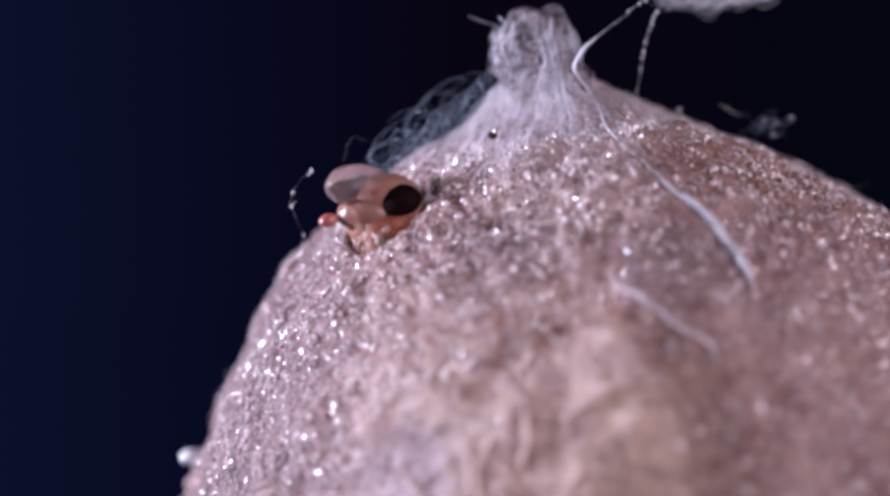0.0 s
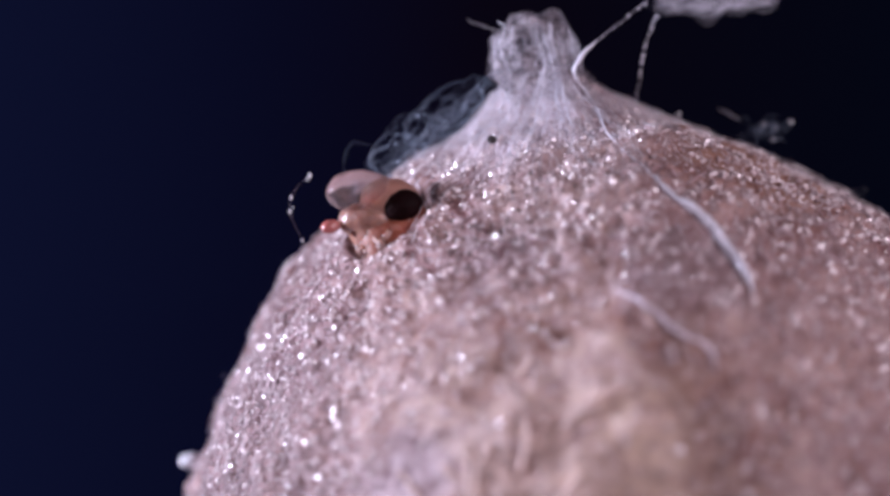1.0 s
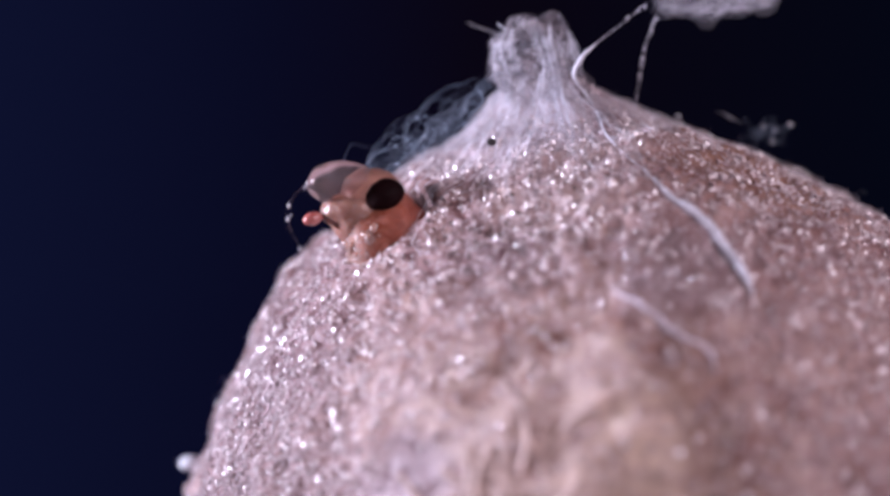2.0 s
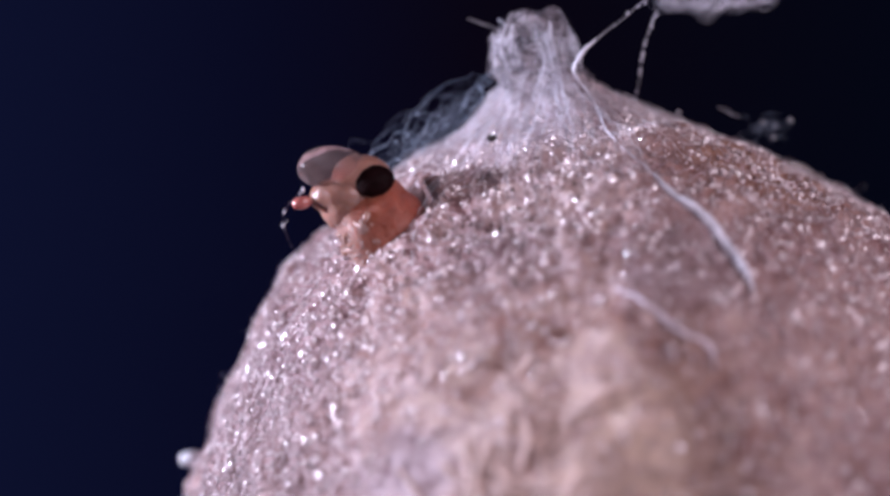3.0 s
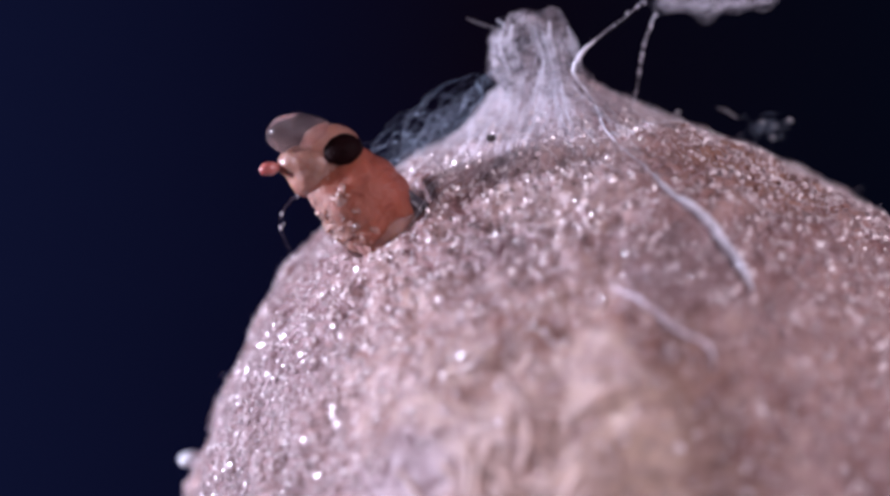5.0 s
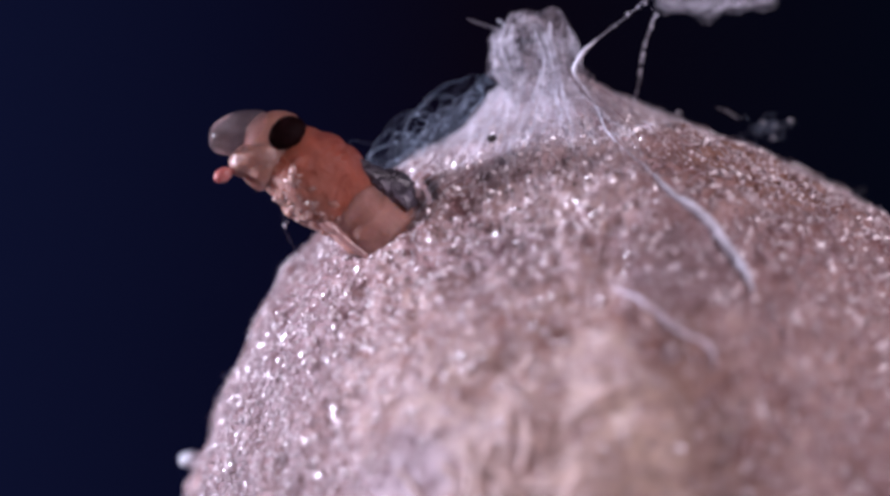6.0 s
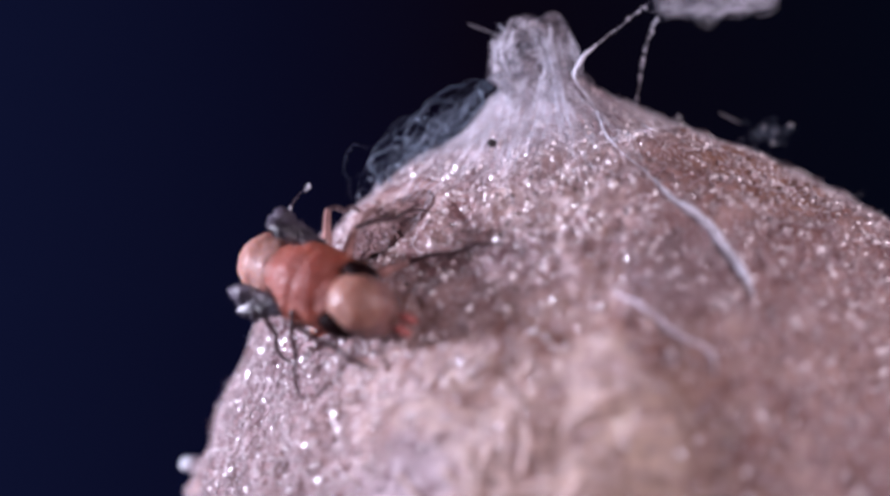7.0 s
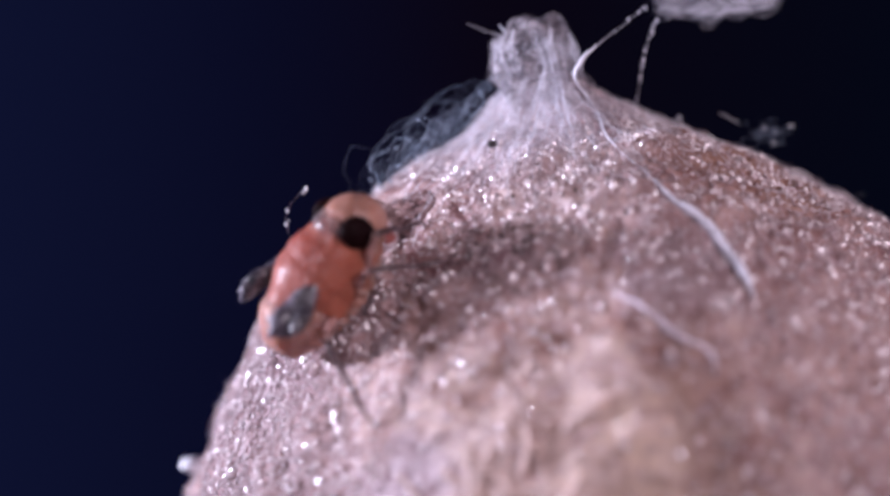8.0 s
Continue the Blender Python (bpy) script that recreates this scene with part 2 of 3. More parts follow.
def tube(bm, line, radii, sides=8, wobble=0.0, flat=1.0):
    """A round limb along a line of Vectors; radii at its start, ..., end."""
    rings, n = [], len(line)
    for i, q in enumerate(line):
        way = (line[min(i + 1, n - 1)] - line[max(i - 1, 0)]).normalized()
        side = way.cross(Vector((0.21, 0.33, 0.92))).normalized()
        over = side.cross(way)
        x = i / (n - 1) * (len(radii) - 1)
        j = min(int(x), len(radii) - 2)
        r = radii[j] + (radii[j + 1] - radii[j]) * (x - j)
        r *= 1 + wobble * noise.noise(q * 9)
        rings.append([bm.verts.new(q + side * (r * math.cos(w)) + over * (r * flat * math.sin(w)))
                      for w in (2 * math.pi * k / sides for k in range(sides))])
    for a, b in zip(rings, rings[1:]):
        for k in range(sides):
            bm.faces.new((a[k], a[(k + 1) % sides], b[(k + 1) % sides], b[k]))
    bm.faces.new(list(reversed(rings[0])))
    bm.faces.new(rings[-1])


def lattice(p, seed):
    """Random numbers from 0 to 1 at whole-number places."""
    q = (p[:, 0] * 374761393 + p[:, 1] * 668265263 + p[:, 2] * 2147483647 + seed * 974634721).astype(np.int64)
    q = (q ^ (q >> 13)) * 1274126177
    return ((q ^ (q >> 16)) & 0xFFFFF) / 0xFFFFF


TILT = np.array(Euler((0.7, 0.5, 1.1)).to_matrix())


def rough(p, rate, seed=0):
    """Smooth value noise from -1 to 1 for an array of places."""
    q = (p @ TILT) * rate
    base = np.floor(q).astype(np.int64)
    f = q - base
    f = f * f * (3 - 2 * f)
    out = 0
    for corner in range(8):
        o = np.array([corner & 1, corner >> 1 & 1, corner >> 2 & 1])
        w = np.prod(np.where(o == 1, f, 1 - f), axis=1)
        out = out + w * lattice(base + o, seed)
    return out * 2 - 1


# ---- the table and the dark backdrop ----
def backdrop():
    m, nt, b = material("glowing_navy_paper")
    co = coords(nt)
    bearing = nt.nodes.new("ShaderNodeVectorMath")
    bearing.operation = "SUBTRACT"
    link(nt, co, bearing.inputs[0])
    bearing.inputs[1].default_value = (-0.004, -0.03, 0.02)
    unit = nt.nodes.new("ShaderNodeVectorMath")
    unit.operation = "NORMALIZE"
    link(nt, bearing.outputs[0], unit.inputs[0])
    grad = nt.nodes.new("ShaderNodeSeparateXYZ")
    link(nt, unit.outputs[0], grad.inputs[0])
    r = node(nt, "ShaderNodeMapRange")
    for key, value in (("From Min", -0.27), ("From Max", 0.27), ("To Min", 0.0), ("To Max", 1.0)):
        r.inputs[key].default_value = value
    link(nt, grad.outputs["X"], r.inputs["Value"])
    # The paper glows by itself; the left-to-right falloff stands in for lamp light.
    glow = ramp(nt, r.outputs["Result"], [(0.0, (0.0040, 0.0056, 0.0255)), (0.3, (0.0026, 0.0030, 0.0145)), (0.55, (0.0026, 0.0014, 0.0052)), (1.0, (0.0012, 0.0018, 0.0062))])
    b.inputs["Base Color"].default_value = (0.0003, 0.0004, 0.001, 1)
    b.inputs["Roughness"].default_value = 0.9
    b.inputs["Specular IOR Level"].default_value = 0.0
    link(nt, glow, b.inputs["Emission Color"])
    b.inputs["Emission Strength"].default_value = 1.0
    bm = bmesh.new()
    prof = [(-90, 0)] + [(50 + 25 * math.sin(w), 25 - 25 * math.cos(w)) for w in (k * math.pi / 20 for k in range(11))] + [(75, 130)]
    rows = [[bm.verts.new((x, y, z)) for y, z in prof] for x in (-120, 0, 120)]
    for p, q in zip(rows, rows[1:]):
        for k in range(len(prof) - 1):
            bm.faces.new((p[k], q[k], q[k + 1], p[k + 1]))
    bmesh.ops.solidify(bm, geom=bm.faces[:], thickness=0.6)
    return tagged(finish("backdrop", bm, m), "dark navy paper sweep behind the gall, self-lit, bluer to the left", "backdrop", kind="structure")


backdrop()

# ---- the gall ----
NIPPLE = Vector((-0.214, 0.955, 0.20)).normalized()
HOLE = Vector((-0.533, 0.750, 0.388)).normalized()
HOLE_SIZE = 0.092


def radius(n):
    """The gall's radius in millimetres along unit directions n."""
    near = np.arccos(np.clip(n @ np.array(NIPPLE), -1, 1))
    r = 8.86 + 0.13 * rough(n, 2.3, 3) + 0.09 * rough(n, 6, 5) + 0.07 * rough(n, 13, 6)
    r = r - 0.62 * np.clip(n[:, 0] + 0.08, 0, 1) + 0.16 * np.clip(-n[:, 0], 0, 1)
    r = r + 0.50 * np.exp(-(near / 0.40) ** 2) + 0.70 * np.exp(-(near / 0.12) ** 2)
    away = np.arccos(np.clip(n @ np.array(HOLE), -1, 1))
    r = r + 0.10 * np.exp(-((away / HOLE_SIZE - 1.45) / 0.40) ** 2)
    for way, high, wide in (((-0.375, 0.905, 0.20), 0.10, 0.17), ((0.16, 0.97, 0.17), -0.34, 0.20), ((-0.75, 0.65, 0.13), 0.29, 0.17), ((0.45, 0.88, 0.12), -0.12, 0.25), ((-0.97, 0.25, 0.05), -0.09, 0.30)):
        off = np.arccos(np.clip(n @ np.array(way) / math.sqrt(sum(v * v for v in way)), -1, 1))
        r = r + high * np.exp(-(off / wide) ** 2)
    return r


def pores(n):
    """Fine lumps of the felted skin."""
    smooth = 1 - 0.85 * np.exp(-((1 - n @ np.array((-0.26, 0.28, 0.924))) / 0.10) ** 2)
    return 0.10 * rough(n, 17, 4) + smooth * (0.055 * rough(n, 32, 7) + 0.034 * rough(n, 64, 8) + 0.014 * rough(n, 120, 9))


def pit(n):
    away = np.arccos(np.clip(n @ np.array(HOLE), -1, 1))
    x = np.clip((HOLE_SIZE * 1.12 - away) / (HOLE_SIZE * 0.22), 0, 1)
    return 5.0 * x * x * (3 - 2 * x)


def build_gall():
    size = 200
    g = np.tan(np.linspace(-math.pi / 4, math.pi / 4, size + 1))
    u, v = np.meshgrid(g, g, indexing="ij")
    one = np.ones_like(u)
    verts, faces = [], []
    idx = np.arange((size + 1) ** 2).reshape(size + 1, size + 1)
    quad = np.stack([idx[:-1, :-1], idx[1:, :-1], idx[1:, 1:], idx[:-1, 1:]], -1).reshape(-1, 4)
    for k, axes in enumerate(((u, v, one), (v, u, -one), (one, u, v), (-one, v, u), (v, one, u), (u, -one, v))):
        verts.append(np.stack(axes, -1).reshape(-1, 3))
        faces.append(quad + k * (size + 1) ** 2)
    n = np.concatenate(verts)
    n /= np.linalg.norm(n, axis=1, keepdims=True)
    faces = np.concatenate(faces)
    key = np.round(n * 40000).astype(np.int64)
    _, first, back = np.unique(key, axis=0, return_index=True, return_inverse=True)
    n, faces = n[first], back.reshape(-1)[faces]
    r = radius(n) + pores(n) - pit(n)
    ob = fast_mesh("gall", n * r[:, None], faces, SKIN)
    ob.matrix_world = GALL
    return tagged(ob, "round pinkish-brown plant gall with felted glistening skin", "gall")


gall = build_gall()


def on_gall(ways, lift=0.0):
    n = np.asarray(ways, float)
    n = n / np.linalg.norm(n, axis=1, keepdims=True)
    return n, n * (radius(n) + pores(n) + lift)[:, None]


rng = np.random.default_rng(4)


def scattered(count, gap):
    """Random directions over the side of the gall that shows, clear of the hole."""
    n = rng.normal(size=(count * 4, 3))
    n /= np.linalg.norm(n, axis=1, keepdims=True)
    wool = np.exp(-((1 - n @ np.array((-0.26, 0.28, 0.924))) / 0.10) ** 2)
    n = n[rng.uniform(size=len(n)) > 0.75 * wool]
    return n[(n[:, 2] > -0.3) & (n[:, 1] > -0.2) & (n @ np.array(HOLE) < math.cos(HOLE_SIZE * gap))][:count]


def grains(name, count, small, grow, mat, label, round_off=False):
    """Waxy grains that glint all over the skin."""
    tmp = bmesh.new()
    bmesh.ops.create_icosphere(tmp, subdivisions=1, radius=1.0)
    tmp.verts.ensure_lookup_table()
    bead = np.array([v.co[:] for v in tmp.verts])
    tri = np.array([[v.index for v in f.verts] for f in tmp.faces])
    tmp.free()
    n, p = on_gall(scattered(count, 1.25), 0.02)
    size = np.minimum(rng.gamma(3.0, grow, len(n)), 0.028)[:, None, None] + small
    squash = rng.uniform(0.4, 1.0, (len(n), 1, 3)) * rng.choice((1.0, 1.0, 2.3), (len(n), 1, 3))
    jag = rng.uniform(0.75, 1.25, (len(n), len(bead), 1))
    verts = p[:, None, :] + bead[None] * size * squash * jag
    faces = tri[None] + (np.arange(len(n)) * len(bead))[:, None, None]
    ob = fast_mesh(name, verts.reshape(-1, 3), faces.reshape(-1, 3), mat, gall, smooth=round_off)
    return tagged(ob, label, kind="stuff")


grains("wax_dust", 10000, 0.007, 0.006, GRAIN, "tiny pale wax grains")
grains("resin_dew", 26000, 0.009, 0.0052, RESIN, "glinting clear resin beads")
grains("resin_film", 5200, 0.016, 0.0060, RESIN, "small wet smears of resin", True)


def strands(name, ways, along, lengths, widths, lifts, mat, label, ring=8, bend=0.5):
    """Thin silk threads that follow the skin: start directions, ways along, millimetres."""
    n, count = ways, len(ways)
    t = along - n * np.sum(along * n, axis=1, keepdims=True)
    t /= np.linalg.norm(t, axis=1, keepdims=True)
    cross = np.cross(n, t)
    curl = rng.normal(0, bend, count)
    phase, wave = rng.uniform(0, 6.3, count), rng.uniform(0.01, 0.06, count)
    pts = []
    for k in range(ring):
        f = k / (ring - 1)
        s = f * lengths
        off = curl * s * s / 3 + wave * np.sin(phase + 5 * s)
        d = n + (t * s[:, None] + cross * off[:, None]) / 9
        d /= np.linalg.norm(d, axis=1, keepdims=True)
        centre = d * (radius(d) + pores(d) + 0.015 + lifts * math.sin(math.pi * f))[:, None]
        for w in range(3):
            ang = 2 * math.pi * w / 3
            pts.append(centre + (cross * math.cos(ang) + n * math.sin(ang)) * widths[:, None])
    verts = np.stack(pts, 1)
    quads = [(3 * k + w, 3 * k + (w + 1) % 3, 3 * k + 3 + (w + 1) % 3, 3 * k + 3 + w) for k in range(ring - 1) for w in range(3)]
    faces = np.array(quads)[None] + (np.arange(count) * 3 * ring)[:, None, None]
    return tagged(fast_mesh(name, verts.reshape(-1, 3), faces.reshape(-1, 4), mat, gall), label, kind="stuff")


def felt(count):
    n = scattered(count, 1.6)
    k = len(n)
    strands("felt", n, rng.normal(size=n.shape), rng.gamma(3, 0.15, k) + 0.1, rng.uniform(0.003, 0.009, k),
            rng.uniform(0, 0.06, k), GAUZE, "matted short fibres")


def curls(count):
    """Short waxy curls that lie matted on the skin."""
    n = scattered(count, 1.3)
    k = len(n)
    strands("matted_wax", n, rng.normal(size=n.shape) + np.array((0.6, 0.3, 0)), rng.gamma(3, 0.05, k) + 0.05, rng.uniform(0.010, 0.034, k),
            rng.uniform(-0.03, 0.02, k), CURL, "short pinkish-white waxy curls", 6, 2.2)


def veil(count):
    """Silk that spreads from the tip over the upper skin."""
    n = np.array(NIPPLE) + rng.normal(0, 0.085, (count, 3))
    n /= np.linalg.norm(n, axis=1, keepdims=True)
    away = n - np.array(NIPPLE) + np.array((-0.03, -0.03, 0.06))
    strands("veil", n, away + rng.normal(0, 0.02, n.shape), rng.gamma(3, 0.38, count) + 0.3, rng.uniform(0.002, 0.006, count),
            rng.uniform(0, 0.22, count) ** 1.5, VEIL, "white silk veil spreading from the tip", 14, 0.25)


def grit(count):
    """Dark chewed crumbs round the exit hole."""
    n = np.array((-0.33, 0.72, 0.58)) + rng.normal(0, 1, (count, 3)) * np.array((0.13, 0.05, 0.07))
    n, p = on_gall(n[(n / np.linalg.norm(n, axis=1, keepdims=True)) @ np.array(HOLE) < math.cos(HOLE_SIZE * 1.2)], 0.02)
    tet = np.array([(1, 0, -0.7), (-1, 0, -0.7), (0, 1, 0.7), (0, -1, 0.7)])
    size = rng.uniform(0.015, 0.045, (len(n), 1, 1))
    verts = p[:, None, :] + tet[None] * size * rng.uniform(0.5, 1.4, (len(n), 1, 3))
    faces = np.array([(0, 2, 3), (1, 3, 2), (0, 1, 2), (1, 0, 3)])[None] + (np.arange(len(n)) * 4)[:, None, None]
    tagged(fast_mesh("grit", verts.reshape(-1, 3), faces.reshape(-1, 3), SPECK, gall), "dark crumbs round the exit hole", kind="stuff")


def fuzz(count):
    """Short hairs that stand off the skin."""
    n, p = on_gall(scattered(count, 1.5), -0.02)
    lean = n + rng.normal(0, 0.55, n.shape)
    lean /= np.linalg.norm(lean, axis=1, keepdims=True)
    side = np.cross(lean, rng.normal(size=n.shape))
    side /= np.linalg.norm(side, axis=1, keepdims=True)
    up = np.cross(lean, side)
    length = rng.gamma(3, 0.035, len(n))[:, None]
    bend = rng.normal(0, 0.3, (len(n), 1)) * length
    pts = []
    for f, w in ((0, 0.005), (0.5, 0.004), (1, 0.002)):
        q = p + lean * length * f + side * bend * f * f
        for k in range(3):
            a = 2.094 * k
            pts.append(q + (side * math.cos(a) + up * math.sin(a)) * w)
    quads = [(3 * i + k, 3 * i + (k + 1) % 3, 3 * i + 3 + (k + 1) % 3, 3 * i + 3 + k) for i in range(2) for k in range(3)]
    faces = np.array(quads)[None] + (np.arange(len(n)) * 9)[:, None, None]
    tagged(fast_mesh("fuzz", np.stack(pts, 1).reshape(-1, 3), faces.reshape(-1, 4), SILK, gall), "short pale fuzz", kind="stuff")


def flank(count):
    """Long fibres that run down the lit flank."""
    n = np.array((-0.80, 0.42, 0.40)) + rng.normal(0, 1, (count, 3)) * np.array((0.12, 0.25, 0.22))
    n /= np.linalg.norm(n, axis=1, keepdims=True)
    n = n[n @ np.array(HOLE) < math.cos(HOLE_SIZE * 3)]
    k = len(n)
    strands("flank_silk", n, np.array((-0.35, -1.0, 0.1)) + rng.normal(0, 0.15, n.shape), rng.gamma(4, 0.3, k), rng.uniform(0.003, 0.010, k),
            rng.uniform(0, 0.10, k), GAUZE, "pale fibres running down the flank", 8, 0.2)


def ridge_beads():
    """Wet beads strung in rows down the lit flank."""
    tmp = bmesh.new()
    bmesh.ops.create_icosphere(tmp, subdivisions=1, radius=1.0)
    bead = np.array([v.co[:] for v in tmp.verts])
    tri = np.array([[v.index for v in f.verts] for f in tmp.faces])
    tmp.free()
    ways = []
    for shift in (-0.16, -0.085, -0.02, 0.02, 0.06, 0.13, 0.20, 0.27):
        f = np.sort(rng.uniform(0, 1, 95))
        f = f[rng.uniform(size=95) < 0.55 + 0.45 * np.sin(f * 9 + shift * 40)]
        a, b, c = np.array((-0.76, 0.57, 0.33)), np.array((-0.76, 0.42, 0.44)), np.array((-0.73, 0.24, 0.60))
        line = ((1 - f) ** 2)[:, None] * a + (2 * f * (1 - f))[:, None] * b + (f ** 2)[:, None] * c
        line[:, 0] += shift * 0.85
        line[:, 2] += shift * 0.55
        ways.append(line + rng.normal(0, 0.008, line.shape))
    n, p = on_gall(np.concatenate(ways), 0.03)
    size = rng.gamma(3, 0.005, (len(n), 1, 1)) + 0.011
    verts = p[:, None, :] + bead[None] * size * np.array((0.8, 1.5, 0.8)) * rng.uniform(0.7, 1.3, (len(n), len(bead), 1))
    faces = tri[None] + (np.arange(len(n)) * len(bead))[:, None, None]
    tagged(fast_mesh("flank_dew", verts.reshape(-1, 3), faces.reshape(-1, 3), RESIN, gall, smooth=False), "rows of wet beads down the flank", kind="stuff")


def wool(count):
    """Thick soft curls matted over the front of the gall."""
    n = np.array((-0.30, 0.24, 0.92)) + rng.normal(0, 1, (count, 3)) * np.array((0.13, 0.10, 0.06))
    n /= np.linalg.norm(n, axis=1, keepdims=True)
    strands("wool", n, np.array((1.0, -0.35, 0.1)) + rng.normal(0, 0.7, n.shape), rng.gamma(4, 0.10, count) + 0.15, rng.uniform(0.02, 0.07, count),
            rng.uniform(0, 0.04, count), WOOL, "soft cream wool curls matted on the front", 12, 1.4)


felt(2600)
curls(2400)
wool(170)
veil(600)
grit(240)
fuzz(3500)
ridge_beads()
flank(260)


def tip():
    bm = bmesh.new()
    blob(bm, (-2.30, 9.92, 2.1), (0.74, 0.80, 0.6), pose(0, 0, 0, 0, 0, 14), 0.55, 1.9, 3, 48, 32)
    blob(bm, (-2.0, 9.25, 2.3), (0.80, 0.75, 0.7), None, 0.3, 2.0, 5, 40, 24)
    return part("tip", bm, TUFT, gall, "gauzy greyish silk tuft at the tip")


tip()

def aim(place, ahead, back):
    """A pose with x ahead and z to the back, places in millimetres."""
    x = Vector(ahead).normalized()
    y = Vector(back).cross(x).normalized()
    z = x.cross(y)
    turn = Matrix((x, y, z)).transposed().to_4x4()
    return Matrix.Translation(Vector(place) * MM) @ turn


# ---- the fly ----
fly = tagged(new("fly"), "small orange fly with black eyes crawling out of the gall", "fly")
fly.empty_display_size = MM


def build_fly():
    bm = bmesh.new()
    lobes = [((0.0, 0, -0.02), (0.90, 0.70, 0.72)), ((-0.10, 0, -0.46), (0.76, 0.60, 0.46)), ((0.62, 0, 0.02), (0.46, 0.46, 0.46)),
             ((-0.72, 0, 0.28), (0.30, 0.36, 0.24)), ((0.40, 0, -0.44), (0.52, 0.46, 0.38)), ((0.70, 0, -0.50), (0.38, 0.36, 0.34))]
    for s in (1, -1):
        lobes += [((-0.12, s * 0.54, 0.22), (0.26, 0.16, 0.20)), ((0.44, s * 0.48, 0.14), (0.22, 0.16, 0.22)), ((-0.30, s * 0.50, -0.34), (0.26, 0.18, 0.24)),
                  ((0.22, s * 0.46, -0.46), (0.24, 0.18, 0.24))]
    for v in fused(bm, (0, 0, -0.1), lobes, 0.06, 64, 48, 0.03, 3, 1):
        x, y, z = v.co
        groove = 1 - 0.03 * math.exp(-((x + 0.10 - 0.25 * z) / 0.07) ** 2) - 0.025 * math.exp(-((x - 0.52) / 0.06) ** 2)
        v.co.y, v.co.z = y * groove, (z + 0.1) * groove - 0.1
    skin = [Vector(v.co) for v in bm.verts if v.co.z < -0.12 - 0.35 * abs(v.co.y)]
    part("thorax", bm, THORAX, fly, "wet orange thorax, shade on the back painted slightly darker")
    bm, dice = bmesh.new(), random.Random(11)
    for k in range(230):
        large = k % 3 == 0
        at, size = dice.choice(skin) * (0.955 if large else 0.975), dice.uniform(0.05, 0.10) if large else dice.uniform(0.016, 0.05)
        turn = pose(0, 0, 0, dice.uniform(-90, 90), dice.uniform(-40, 40), dice.uniform(-90, 90))
        blob(bm, at, (size * dice.uniform(0.9, 2.4), size, size * 0.8), turn, 0.4, 2, k, 12, 8)
    tagged(part("underside", bm, CHEST, fly, "wet pale pink lumps on the underside"), kind="stuff")
    bm = bmesh.new()
    made = barrel(bm, (-0.86, 0, -0.14), (0.88, 0.63, 0.66), 2.3, 44, 44, 0.04, 4)
    for v in made:
        ring = math.sin((v.co.x + 0.9) * 14)
        k = 1 + 0.022 * math.copysign(abs(ring) ** 0.5, ring)
        v.co.y, v.co.z = v.co.y * k, (v.co.z + 0.1) * k - 0.1
    abdomen = part("abdomen", bm, BELLY, fly, "pale yellowish ringed abdomen")
    bm = bmesh.new()
    fused(bm, (0.35, 0, 0.08), [((0.42, 0, 0.20), (0.52, 0.46, 0.38)), ((0.20, 0, -0.06), (0.32, 0.44, 0.38)), ((0.60, 0, -0.16), (0.34, 0.40, 0.30))], 0.08, 48, 36, 0.03, 3, 6)
    head = part("head", bm, VERTEX, fly, "pale cream and pink head")
    bm = bmesh.new()
    fused(bm, (0.84, 0, -0.12), [((0.90, 0, -0.02), (0.40, 0.40, 0.27)), ((0.70, 0, -0.28), (0.36, 0.38, 0.28)), ((1.13, 0, -0.10), (0.16, 0.22, 0.13)), ((0.6, 0, -0.1), (0.3, 0.44, 0.28)), ((0.80, 0, -0.38), (0.34, 0.34, 0.28))],
          0.06, 44, 32, 0.07, 3.5, 7)
    face = part("face", bm, FACE, head, "wet orange-pink face")
    bm = bmesh.new()
    blob(bm, (0, 0, 0), (0.62, 0.54, 0.38), pose(0, 0, 0, 0, -6), 0.10, 1.6, 8, 48, 32)
    bladder = part("ptilinum", bm, BLADDER, head, "swollen translucent forehead bladder")
    antennae = []
    for s in (1, -1):
        bm = bmesh.new()
        blob(bm, (0, 0, 0), (0.35, 0.19, 0.28), None, 0.05, 3, 9, 32, 24)
        eye = part("eye", bm, EYE_BLACK, head, "matt black compound eye")
        eye.matrix_basis = Matrix.Translation(Vector((0.21, s * 0.46, 0.09)) * MM) @ pose(0, 0, 0, 14 * s, 10, -6 * s)
        bm = bmesh.new()
        tube(bm, smooth_line([(1.12, 0.07 * s, -0.06), (1.26, 0.09 * s, -0.12), (1.36, 0.10 * s, -0.13)]), (0.06, 0.07, 0.05), 10, 0.12)
        blob(bm, (1.50, 0.11 * s, -0.13), (0.17, 0.085, 0.115), pose(0, 0, 0, 0, 8), 0.12, 3, 12 + s, 20, 14)
        antennae.append(part("antenna", bm, RED, head, "stubby red antenna"))
    wings, legs = [], []
    for s in (1, -1):
        bm = bmesh.new()
        fused(bm, (-0.35, 0, 0), [((-0.50, 0, 0), (0.46, 0.24, 0.12)), ((-0.16, 0.03, 0), (0.30, 0.13, 0.10)), ((-0.74, 0.13, 0.06), (0.20, 0.15, 0.12)), ((-0.52, -0.17, 0.08), (0.24, 0.13, 0.12)),
                                  ((0.10, 0.03, -0.02), (0.30, 0.09, 0.07))], 0.03, 64, 44, 0.20, 4.5, 11 + s)
        wings.append(part("wing", bm, WING, fly, "crumpled unopened grey wing"))
